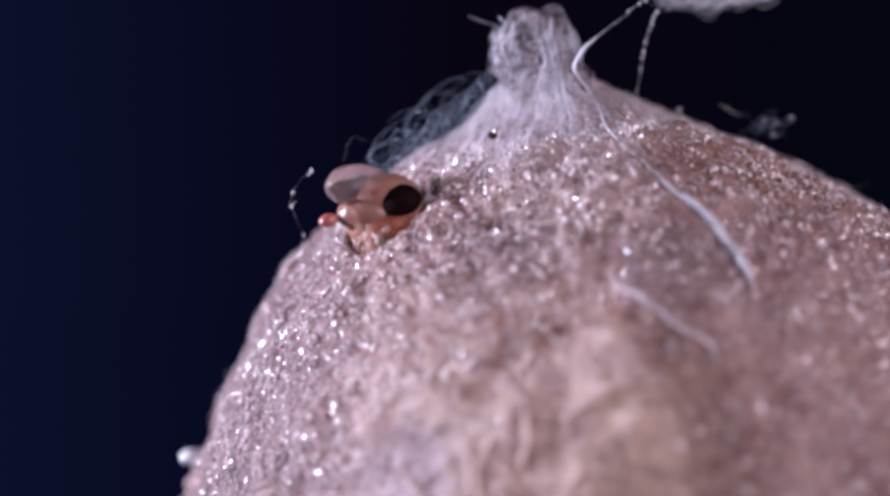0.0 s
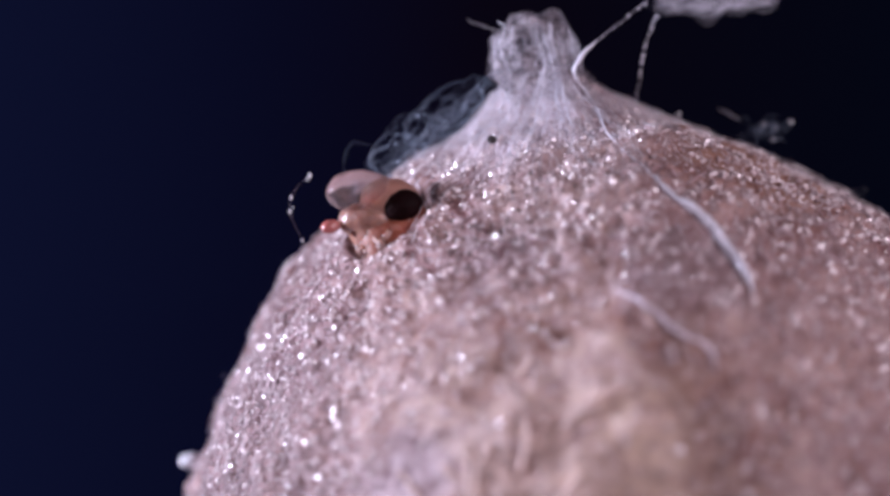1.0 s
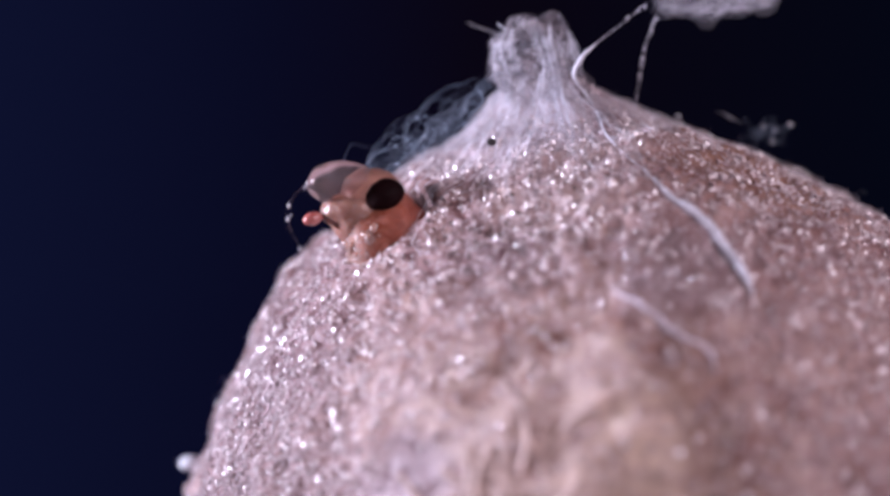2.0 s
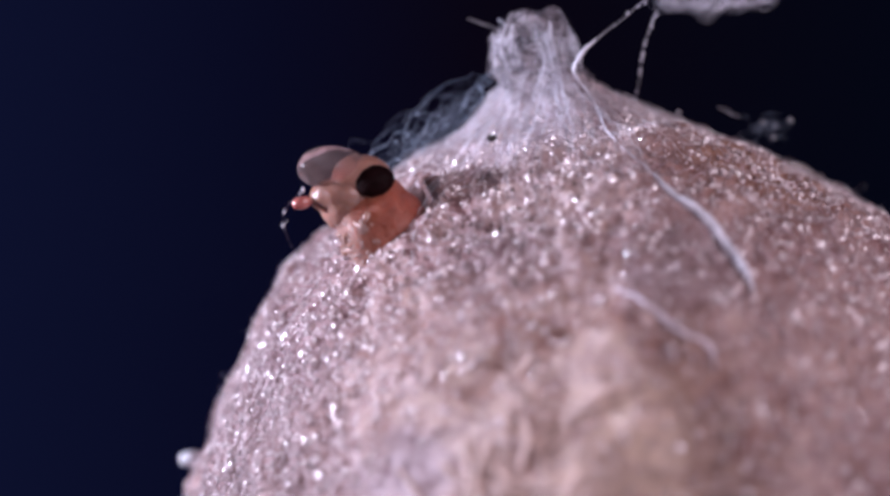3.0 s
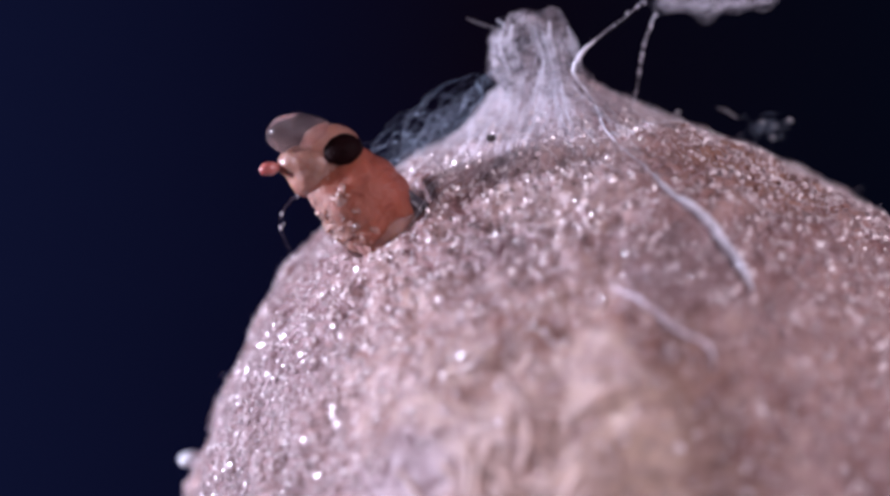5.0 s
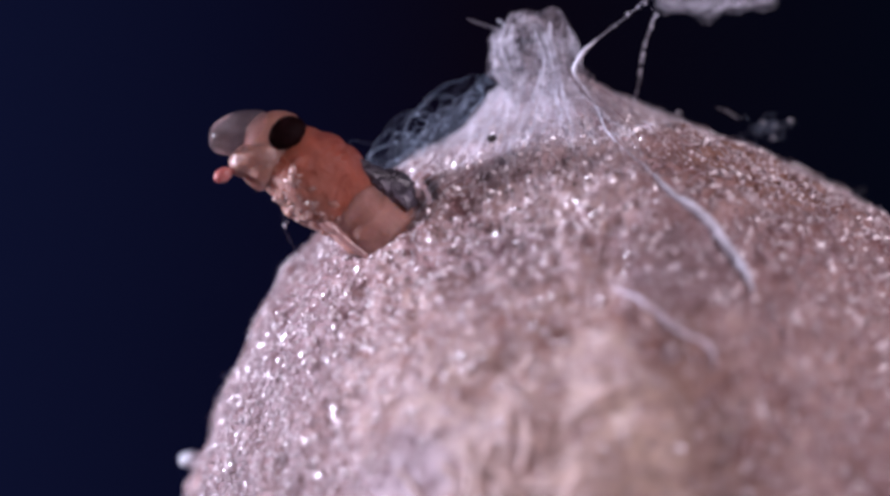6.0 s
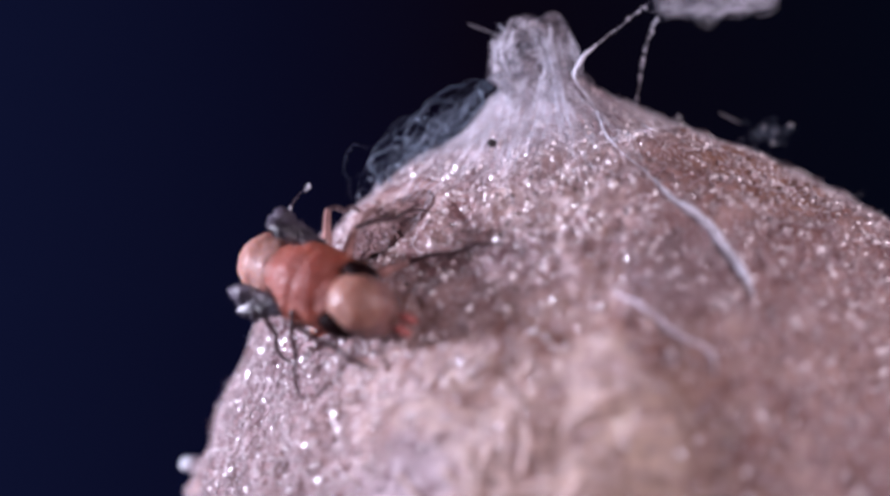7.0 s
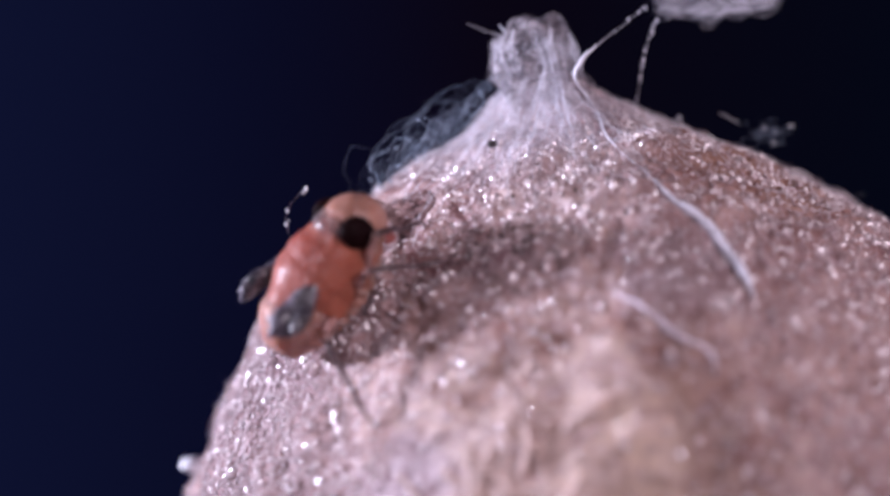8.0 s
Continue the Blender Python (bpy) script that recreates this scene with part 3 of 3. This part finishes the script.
    for x, reach in ((0.42, 1.0), (0.02, 1.05), (-0.36, 1.15)):
        for s in (1, -1):
            bm = bmesh.new()
            tube(bm, smooth_line([(0, 0, 0), (reach * 0.5, 0, 0.05), (reach, 0, 0)], 8), (0.085, 0.095, 0.055), 10, 0.15)
            leg = part("leg", bm, THIGH, fly)
            bm = bmesh.new()
            tube(bm, smooth_line([(0, 0, 0), (0.40, 0, 0.07), (0.82, 0, 0.03), (1.00, 0, 0.09), (1.22, 0, 0.12), (1.44, 0, 0.08), (1.62, 0, -0.01)], 6), (0.048, 0.054, 0.046, 0.033, 0.036, 0.028, 0.018), 8, 0.25)
            lower = part("lower_leg", bm, LEG, leg)
            legs.append((leg, lower, Vector((x, s * 0.32, -0.60)), s, x, reach))
    return head, face, abdomen, bladder, antennae, wings, legs


head, face, abdomen, bladder, antennae, wings, legs = build_fly()


# ---- silk threads, drops and specks ----
def thread(name, points, radii, label, mat=None, wobble=0.35, knots=0):
    bm = bmesh.new()
    line = smooth_line(points, 8)
    for i, q in enumerate(line):
        q += Vector((noise.noise(q * 5), noise.noise(q * 5 + Vector((9, 0, 0))), 0)) * 0.03
    tube(bm, line, radii, 8, wobble)
    dice = random.Random(len(line) + knots)
    for k in range(knots):
        r = dice.uniform(0.008, 0.030)
        blob(bm, dice.choice(line) + Vector((dice.gauss(0, 0.008), dice.gauss(0, 0.02), 0)), (r * 0.8, r * dice.uniform(1, 2.4), r), None, 0.4, 2, k, 10, 8)
    ob = finish(name, bm, mat or SILK)
    ob.matrix_world = GALL
    return tagged(ob, label, "silk thread")


def draped(points, lift=0.03):
    _, p = on_gall(points, lift)
    return [tuple(q) for q in p]


thread("silk_thread", draped([(-0.4, 7.38, 5.04), (-0.11, 7.13, 5.4), (0.27, 6.89, 5.71), (0.62, 6.46, 6.16), (0.83, 6.05, 6.54), (1.01, 5.72, 6.81)], 0.06),
       (0.03, 0.075, 0.105, 0.10, 0.075, 0.03), "thick bluish-white silk thread stuck to the gall", wobble=0.5)
thread("silk_thread", draped([(-1.21, 5.65, 6.83), (-0.83, 5.43, 7.06), (-0.34, 5.09, 7.35), (0.17, 4.86, 7.51), (0.27, 4.54, 7.71)], 0.05),
       (0.02, 0.042, 0.046, 0.042, 0.016), "pale silk thread sunk in the gall's felt", SUNK_SILK, 0.6)
thread("silk_thread", [(-1.18, 10.14, 3.0), (-1.45, 9.87, 3.1), (-1.58, 9.51, 3.1)] + draped([(-1.25, 9.04, 2.9), (-1.01, 8.08, 3.9), (-0.64, 7.64, 4.6), (-0.41, 7.38, 5.1)], 0.05),
       (0.012, 0.045, 0.032, 0.016, 0.013, 0.012, 0.014), "white silk thread looping from the tip onto the gall")
thread("silk_thread", [(-0.2, 10.95, 2.6), (-0.53, 10.65, 2.7), (-0.74, 10.48, 2.8), (-1.18, 10.14, 3.0)], (0.002, 0.004, 0.002, 0.006), "thin white silk thread hanging beside the tip", wobble=0.9, knots=9)
thread("silk_thread", [(-0.02, 10.69, 2.4), (-0.12, 10.38, 2.4), (-0.23, 10.11, 2.4), (-0.29, 9.65, 2.3), (-0.42, 8.95, 2.2)], (0.005, 0.004, 0.002, 0.004, 0.002), "thin beaded silk thread hanging to the gall", wobble=0.9, knots=26)
thread("silk_thread", [(1.26, 9.03, 1.5), (1.51, 8.92, 1.5), (1.73, 8.8, 1.5)], (0.002, 0.006, 0.002), "short loose silk thread over the gall")
thread("silk_thread", [(-3.53, 10.64, 2.2), (-3.34, 10.56, 2.2), (-2.85, 10.4, 2.2)], (0.002, 0.005, 0.004), "short silk hair at the tip")


def wisps(count):
    """Loose loops of silk over the shoulder between the hole and the tip."""
    bm, dice = bmesh.new(), random.Random(5)
    for _ in range(count):
        a = dice.uniform(0.0, 0.6)
        b = a + dice.uniform(0.3, 0.75)
        w = [a, a + (b - a) * 0.35, a + (b - a) * 0.7, b]
        high = dice.uniform(0.25, 0.85) * dice.uniform(0.35, 1)
        d = []
        for k, f in enumerate(w):
            q = Vector((-5.8, 7.40, 2.0)).lerp(Vector((-3.0, 9.5, 1.8)), f)
            q = q.normalized()
            r = float(radius(np.array([q]))[0])
            q = q * (r + (0.0, high, high * 0.8, 0.0)[k] + dice.uniform(0, 0.16)) + Vector((dice.gauss(0, 0.16), dice.gauss(0, 0.10), dice.uniform(-0.4, 0.9)))
            d.append(q)
        r = 0.0009 + 0.006 * dice.random() ** 4
        line = smooth_line(d, 8)
        for q in line:
            q += Vector((noise.noise(q * 2.5), noise.noise(q * 2.5 + Vector((7, 0, 0))), 0)) * 0.14
        tube(bm, line, (r * 0.3, r * 1.5, r * 0.8, r * 0.3), 5, 0.6)
        if dice.random() < 0.5:
            size = dice.uniform(0.010, 0.028)
            blob(bm, dice.choice(line), (size * 1.6, size, size), None, 0.4, 2, size, 8, 6)
    ob = finish("silk_wisps", bm, BLUE_SILK)
    ob.matrix_world = GALL
    return tagged(ob, "loose wispy loops of grey silk above the gall", "silk", kind="stuff")


wisps(48)


def tangle():
    """The torn web that hangs over the gall."""
    bm = bmesh.new()
    for _ in range(150):
        x = random.uniform(0.0, 1.9) ** 1.15
        z = random.gauss(1.6, 0.25)
        y = 11.10 + random.gauss(0, 0.10) - 0.10 * math.sin((x - 0.1) * 2)
        run = random.uniform(0.2, 0.6)
        tube(bm, smooth_line([(x, y, z), (x + run * 0.5, y + random.gauss(0, 0.06), z), (x + run, y + random.uniform(-0.02, 0.16), z)], 4),
             (0.002, random.uniform(0.003, 0.013), 0.002), 5)
    ob = finish("web", bm, SILK)
    ob.matrix_world = GALL
    return tagged(ob, "torn greyish-white web hanging above the gall", "web")


tangle()


def wrap(count):
    """Threads wound round the tuft at the tip."""
    bm = bmesh.new()
    for _ in range(count):
        a, h = random.uniform(0, 6.28), random.uniform(-1.1, 0.0)
        pts = []
        for k in range(5):
            w = a + k * random.gauss(0, 0.06)
            hh = h + k * random.uniform(0.02, 0.22)
            fat = 0.72 * math.sqrt(max(0.08, 1 - (hh / 1.15) ** 2)) + (0.35 * max(0, -hh - 0.3)) + random.uniform(0.0, 0.12)
            pts.append((-2.22 - 0.14 * hh + fat * math.cos(w), 9.92 + hh, 2.15 + fat * 0.9 * math.sin(w)))
        r = 0.0015 + 0.007 * random.random() ** 3
        tube(bm, smooth_line(pts, 4), (r, r * 1.4, r), 5)
    dice = random.Random(8)
    for _ in range(60):
        g, h = max(-0.3, min(0.3, dice.gauss(0, 0.15))), dice.uniform(0, 0.7)
        low = draped([(-1.85 + 3.2 * g, 8.6 - dice.uniform(0, 0.5), 3.5 + dice.gauss(0, 0.25))], 0.05)[0]
        pts = [(-2.08 + 0.8 * g, 10.60 - h, 2.62), (-1.98 + 0.7 * g, 10.0 - 0.5 * h, 2.80 + dice.gauss(0, 0.05)), (-1.92 + 1.1 * g, 9.35, 3.0 + dice.gauss(0, 0.08)), low]
        r = 0.0015 + 0.007 * dice.random() ** 3
        line = smooth_line(pts, 6)
        for q in line:
            q += Vector((noise.noise(q * 3), noise.noise(q * 3 + Vector((5, 0, 0))), 0)) * 0.07
        tube(bm, line, (r * 0.4, r * 1.3, r, r * 0.4), 5, 0.6)
    part("tuft_threads", bm, SILK, gall, "wound white silk threads")["kind"] = "stuff"


wrap(110)


def drop(name, at, radii, mat, label, category):
    bm = bmesh.new()
    blob(bm, (0, 0, 0), radii, None, 0.12, 1.5, at[0], 20, 14)
    ob = finish(name, bm, mat)
    ob.matrix_world = GALL @ Matrix.Translation(Vector(at) * MM)
    return tagged(ob, label, category)


for at, r in (((2.67, 8.78, 1.5), 0.030), ((2.34, 8.45, 1.5), 0.024), ((2.2, 8.75, 1.3), 0.026), ((2.42, 8.68, 1.3), 0.018), ((0.52, 8.93, 1.6), 0.024)):
    drop("drop", at, (r * 1.5, r, r), DROP, "tiny pale drop of silk glue above the gall", "drop")["group"] = "drops above the gall"


def fluff(count):
    """A faint snarl of loose threads beside the drops."""
    bm, dice = bmesh.new(), random.Random(21)
    for _ in range(count):
        p = Vector((2.28 + dice.gauss(0, 0.18), 8.66 + dice.gauss(0, 0.10), 1.35 + dice.gauss(0, 0.15)))
        way = Vector((dice.gauss(0, 0.14), dice.gauss(0, 0.09), dice.gauss(0, 0.08)))
        bow = Vector((dice.gauss(0, 0.05), dice.gauss(0, 0.06), 0))
        tube(bm, smooth_line([p - way, p + bow, p + way], 6), (0.0012, 0.0030, 0.0012), 5, 0.6)
    ob = finish("silk_fluff", bm, BLUE_SILK)
    ob.matrix_world = GALL
    return tagged(ob, "faint bluish snarl of loose silk over the gall", "silk", kind="stuff")


fluff(34)
drop("wax_bead", (-8.97, 2.14, 0.3), (0.23, 0.16, 0.18), DROP, "white oval wax bead at the gall's edge", "bead")
speck = draped([(-2.95, 7.95, 3.10)], 0.10)[0]
drop("speck", speck, (0.09, 0.075, 0.06), DARK, "dark brown speck on the gall", "speck")
def beaded_thread():
    """A hanging thread with wet drops, which the fly brushes aside."""
    places = [(0, 0, 0), (-0.17, -0.15, 0), (-0.34, -0.40, 0), (-0.36, -0.65, 0), (-0.22, -1.0, 0), (-0.02, -1.35, 0)]
    bm = bmesh.new()
    tube(bm, smooth_line(places, 8), (0.002, 0.0015, 0.002, 0.0015, 0.0015, 0.002), 6, 0.9)
    ob = tagged(finish("silk_thread", bm, GAUZE), "fine silk thread with tiny wet drops", "silk thread")
    for at, r in (((0, 0, 0), 0.034), ((-0.05, -0.07, 0), 0.018), ((-0.34, -0.40, 0), 0.026), ((-0.36, -0.65, 0), 0.030), ((-0.30, -0.58, 0.02), 0.014), ((-0.14, -1.18, 0), 0.020)):
        bm = bmesh.new()
        blob(bm, at, (r * 0.8, r * 1.6, r), None, 0.15, 1.5, r * 50, 16, 12)
        part("drop", bm, DROP, ob, "clear wet drop")
    return ob


hanging = beaded_thread()


def flaps():
    """Torn lips of the skin, which fold into the hole while the fly fills it."""
    made = []
    normal = HOLE
    side = normal.cross(Vector((0, 0, 1))).normalized()
    over = normal.cross(side)
    r = float(radius(np.array([normal]))[0])
    rim = r * math.sin(HOLE_SIZE * 1.05)
    count = 6
    for k in range(count):
        w = 2 * math.pi * k / count
        out = side * math.cos(w) + over * math.sin(w)
        bm = bmesh.new()
        half, rows = rim * math.tan(math.pi / count) * 1.02, 15
        grid = []
        for i in range(rows):
            f = i / (rows - 1)
            x = f * rim * 1.02 - 0.03
            y = half * (1 - f) + 0.03
            line = []
            for j in range(-6, 7):
                q = Vector((x, y * j / 6, k))
                line.append(bm.verts.new((x, y * j / 6, 0.08 * f + 0.05 * noise.noise(q * 4) + 0.03 * noise.noise(q * 11))))
            grid.append(line)
        for p, q in zip(grid, grid[1:]):
            for j in range(12):
                bm.faces.new((p[j], p[j + 1], q[j + 1], q[j]))
        bmesh.ops.solidify(bm, geom=bm.faces[:], thickness=0.05)
        for _ in range(60):
            f = random.uniform(0.02, 0.8)
            y = half * (1 - f) * random.uniform(-0.9, 0.9)
            w = random.uniform(0.015, 0.035)
            bmesh.ops.create_icosphere(bm, subdivisions=1, radius=w, matrix=pose(f * rim, y, 0.06 * f + 0.03))
        ob = part("flap", bm, SKIN, gall, "torn lip of the exit hole")
        base = normal * (r * math.cos(HOLE_SIZE)) + out * rim
        made.append((ob, aim(base, -out, normal)))
    return made


lips = flaps()


# ---- what moves ----
# seconds, place of the thorax, way forward, way of the back, nod of the head in degrees
CRAWL = [
    (0, (-4.617, 6.250, 3.570), (-0.226, 0.974, 0.080), (0.974, 0.226, -0.120), 83),
    (0.5, (-4.617, 6.260, 3.570), (-0.226, 0.974, 0.080), (0.974, 0.226, -0.120), 83),
    (1, (-4.587, 6.240, 3.570), (-0.226, 0.974, 0.080), (0.974, 0.226, -0.120), 84),
    (1.5, (-4.672, 6.368, 3.620), (-0.340, 0.940, 0.080), (0.940, 0.340, -0.120), 80),
    (2.1, (-4.767, 6.494, 3.660), (-0.405, 0.918, 0.080), (0.918, 0.405, -0.120), 75),
    (2.8, (-4.893, 6.632, 3.690), (-0.468, 0.884, 0.080), (0.884, 0.468, -0.120), 69),
    (3, (-4.863, 6.622, 3.690), (-0.468, 0.884, 0.080), (0.884, 0.468, -0.120), 69),
    (3.5, (-4.964, 6.942, 3.700), (-0.543, 0.843, 0.080), (0.843, 0.543, -0.120), 59),
    (4, (-4.934, 6.962, 3.700), (-0.543, 0.843, 0.080), (0.843, 0.543, -0.120), 60),
    (4.5, (-5.111, 7.014, 3.700), (-0.622, 0.788, 0.080), (0.788, 0.622, -0.120), 57.6),
    (5.1, (-5.248, 7.256, 3.750), (-0.643, 0.768, 0.080), (0.768, 0.643, -0.120), 54),
    (5.8, (-5.505, 7.570, 3.800), (-0.645, 0.767, 0.080), (0.767, 0.645, -0.120), 53),
    (6.0, (-6.06, 7.63, 3.85), (-0.78, 0.63, 0.08), (0.63, 0.78, -0.12), 62),
    (6.2, (-6.38, 7.84, 3.90), (-0.83, 0.56, 0.08), (0.56, 0.83, -0.12), 58),
    (6.3, (-6.95, 7.92, 3.90), (-0.92, 0.39, 0.08), (0.39, 0.92, -0.12), 54),
    (6.4, (-6.68, 7.80, 3.90), (-0.96, 0.29, 0.08), (0.29, 0.96, -0.12), 42),
    (6.5, (-6.48, 6.58, 4.30), (-0.48, -0.28, 0.83), (-0.32, 0.93, 0.05), 12),
    (6.6, (-6.32, 6.30, 4.40), (-0.48, -0.28, 0.83), (-0.32, 0.93, 0.05), 12),
    (6.9, (-6.30, 6.26, 4.40), (-0.48, -0.29, 0.83), (-0.32, 0.93, 0.05), 12),
    (6.9333, (-5.84, 6.08, 4.80), (-0.15, -0.35, 0.92), (-0.45, 0.85, 0.1), 14),
    (6.9667, (-6.00, 5.89, 4.90), (0.45, -0.35, 0.8), (-0.5, 0.55, 0.6), 16),
    (7.0, (-6.12, 5.80, 5.20), (0.76, -0.3, 0.58), (-0.5, 0.3, 0.8), 16),
    (7.1, (-6.13, 5.82, 5.20), (0.76, -0.3, 0.58), (-0.5, 0.3, 0.8), 16),
    (7.2, (-6.25, 5.70, 5.10), (0.8, 0.25, 0.4), (-0.6, 0.4, 0.7), 28),
    (7.3, (-6.36, 5.32, 5.30), (0.66, 0.72, 0.05), (-0.58, 0.48, 0.62), 42),
    (7.5, (-6.32, 5.35, 5.30), (0.6, 0.78, 0.05), (-0.60, 0.45, 0.62), 50),
    (7.7, (-6.09, 6.03, 5.40), (0.54, 0.82, 0.05), (-0.62, 0.42, 0.60), 62),
    (8.0, (-6.08, 6.01, 5.40), (0.54, 0.82, 0.05), (-0.62, 0.42, 0.60), 64),
]


SHIN = 1.62
TIMES = [row[0] for row in CRAWL]


def bend_leg(hip, foot, reach, s, pole):
    """Poses of the thigh on the fly and of the shin on the thigh, so that the foot comes to its place."""
    way = foot - hip
    far = min(max(way.length, abs(SHIN - reach) + 0.05), 0.985 * (SHIN + reach))
    way.normalize()
    along = (reach ** 2 + far ** 2 - SHIN ** 2) / (2 * far)
    out = Vector(pole)
    out = (out - way * out.dot(way)).normalized()
    knee = hip + way * along + out * math.sqrt(max(0, reach ** 2 - along ** 2))
    upper = aim(hip, knee - hip, out)
    return upper, upper.inverted() @ aim(knee, hip + way * far - knee, out)


# where the feet stand, on the gall's axes: seconds from and to, then front, middle and hind foot, left and right
STANCES = [
    (6.5, 6.9, [(-5.97, 3.99, 5.34), (-7.6, 6.4, 2.4), (-5.2, 5.6, 5.0), (-5.6, 7.4, 2.6), (-3.87, 6.32, 5.0), (-4.2, 6.9, 4.2)]),
    (7.0, 7.15, [(-2.92, 6.42, 5.51), (-5.0, 4.4, 6.0), (-4.2, 7.0, 4.2), (-6.28, 3.82, 5.1), (-5.6, 7.2, 2.6), (-6.9, 4.6, 4.4)]),
    (7.3, 7.5, [(-5.6, 7.3, 3.0), (-4.4, 6.2, 5.2), (-6.9, 6.0, 1.9), (-4.4, 4.9, 6.3), (-7.6, 4.4, 2.0), (-6.2, 3.0, 5.8)]),
    (7.7, 8.0, [(-5.3, 7.6, 2.9), (-4.15, 6.62, 4.5), (-6.6, 6.5, 1.9), (-3.68, 6.09, 5.4), (-7.5, 5.0, 1.9), (-5.02, 3.54, 6.5)]),
]


def steps(number, hip, s, x):
    """Foot places in the fly's space, time by time."""
    tucked = hip + Vector((-1.0, -s * 0.06, 0.14)).normalized() * (0.982 * (SHIN + (1.0 if x > 0.3 else 1.05 if x > -0.1 else 1.15)))
    curled, standing = Vector((0.0, s * 0.4, -1.0)), Vector((0.15 * (1 if hip.x > 0 else -1), 0.55 * s, 0.9))
    side = Vector((0.1, s, 0.1))
    if number in (0, 1):
        reached = hip + Vector((0.25, s * 0.35, -1.45))
        rows = [(0, tucked, curled), (6.0, tucked, curled), (6.07, tucked.lerp(reached, 0.3), curled.lerp(side, 0.35)),
                (6.13, tucked.lerp(reached, 0.65), curled.lerp(side, 0.7)), (6.2, reached, side), (6.4, reached, side)]
    else:
        rows = [(0, tucked, curled), (6.3, tucked, curled), (6.4, tucked + Vector((0.2, s * 0.2, -0.3)), side)]
    pose_at = {t: aim(p, f, u) for t, p, f, u, _ in CRAWL}
    for start, end, feet in STANCES:
        n = Vector(feet[number]).normalized()
        place = n * float(radius(np.array([n]))[0]) * MM
        for t in TIMES:
            if start <= t <= end:
                local = pose_at[t].inverted() @ place / MM
                if rows[-1][0] == 6.4 and t > 6.4:
                    last = rows[-1][1]
                    rows.append((6.4333, last.lerp(local, 0.33), side.lerp(standing, 0.4)))
                    rows.append((6.4667, last.lerp(local, 0.67), side.lerp(standing, 0.7)))
                rows.append((t, local, Vector((0.6, -0.75, 0.1)) if number == 0 and t < 6.95 else standing))
    return rows


def motions():
    for lip, base in lips:
        tucked_in, shut = base @ pose(0, 0, 0, 0, 82, 0), base @ pose(0, 0, 0, 0, -9, 0)
        walk(lip, [(0, tucked_in), (6.4, tucked_in), (6.5, shut), (8.0, shut)])
    walk(hanging, [(t, GALL @ Matrix.Translation(Vector((x, y, 3.0)) * MM)) for t, x, y in
                   ((0, -6.38, 7.70), (1.5, -6.42, 7.66), (2.8, -6.50, 7.42), (3.5, -6.56, 7.36), (4.7, -6.56, 7.36), (6.0, -6.50, 7.40), (6.5, -6.42, 7.56), (7.5, -6.44, 7.56), (8.0, -6.48, 7.52))])
    walk(fly, [(t, GALL @ aim(p, f, u)) for t, p, f, u, _ in CRAWL])
    walk(head, [(t, Matrix.Translation(Vector((0.80, 0, 0.26)) * MM) @ pose(0, 0, 0, 0, nod, 0)) for t, _, _, _, nod in CRAWL])
    out, low, cap = (0.90, 0, 0.42), (0.60, 0, -0.02), (0.30, 0, 0.03)
    walk(bladder, [(t, Matrix.Translation(Vector(p) * MM) @ pose(0, 0, 0, 0, tip_down, 0)) for t, p, tip_down in
                   ((0, out, 0), (6.4, out, 0), (6.5, low, 72), (6.9, low, 72), (7.0, (0.50, 0, 0.12), 20), (7.1, (0.48, 0, 0.12), 15), (7.2, (0.30, 0, 0.17), 5), (7.3, cap, 0), (8.0, cap, 0))])
    stretch = ((0, 0), (5.0, 0), (5.8, -0.2), (6.0, -0.35), (6.2, -0.5), (6.3, -0.70), (6.4, -0.65), (6.5, 0.0), (6.9, 0.0), (7.0, -0.02), (7.1, 0.0), (7.3, 0.22), (8.0, 0.26))
    walk(abdomen, [(t, pose(x * MM, 0, 0)) for t, x in stretch])
    for front in (face, *antennae):
        walk(front, [(0, pose(0, 0, 0)), (6.4, pose(0, 0, 0)), (6.5, pose(-0.28 * MM, 0, 0)), (7.0, pose(-0.32 * MM, 0, 0)), (7.3, pose(-0.48 * MM, 0, 0)), (8.0, pose(-0.48 * MM, 0, 0))])
    for wing, s in zip(wings, (1, -1)):
        folded = aim((-0.58, s * 0.30, 0.56), (1, -s * 0.04, -0.02), (0.0, s * 0.8, 0.6))
        spread = aim((-0.20, s * 0.62, 0.34), (0.92, -s * 0.10, -0.18), (0.25, s * 0.6, 0.7))
        walk(wing, [(0, folded), (6.4, folded), (6.6, spread), (8.0, spread)])
    for number, (leg, lower, hip, s, x, reach) in enumerate(legs):
        upper_rows, lower_rows = [], []
        for t, foot, pole in steps(number, hip, s, x):
            a, b = bend_leg(hip, foot, reach, s, pole)
            upper_rows.append((t, a))
            lower_rows.append((t, b))
        walk(leg, upper_rows)
        walk(lower, lower_rows)


motions()
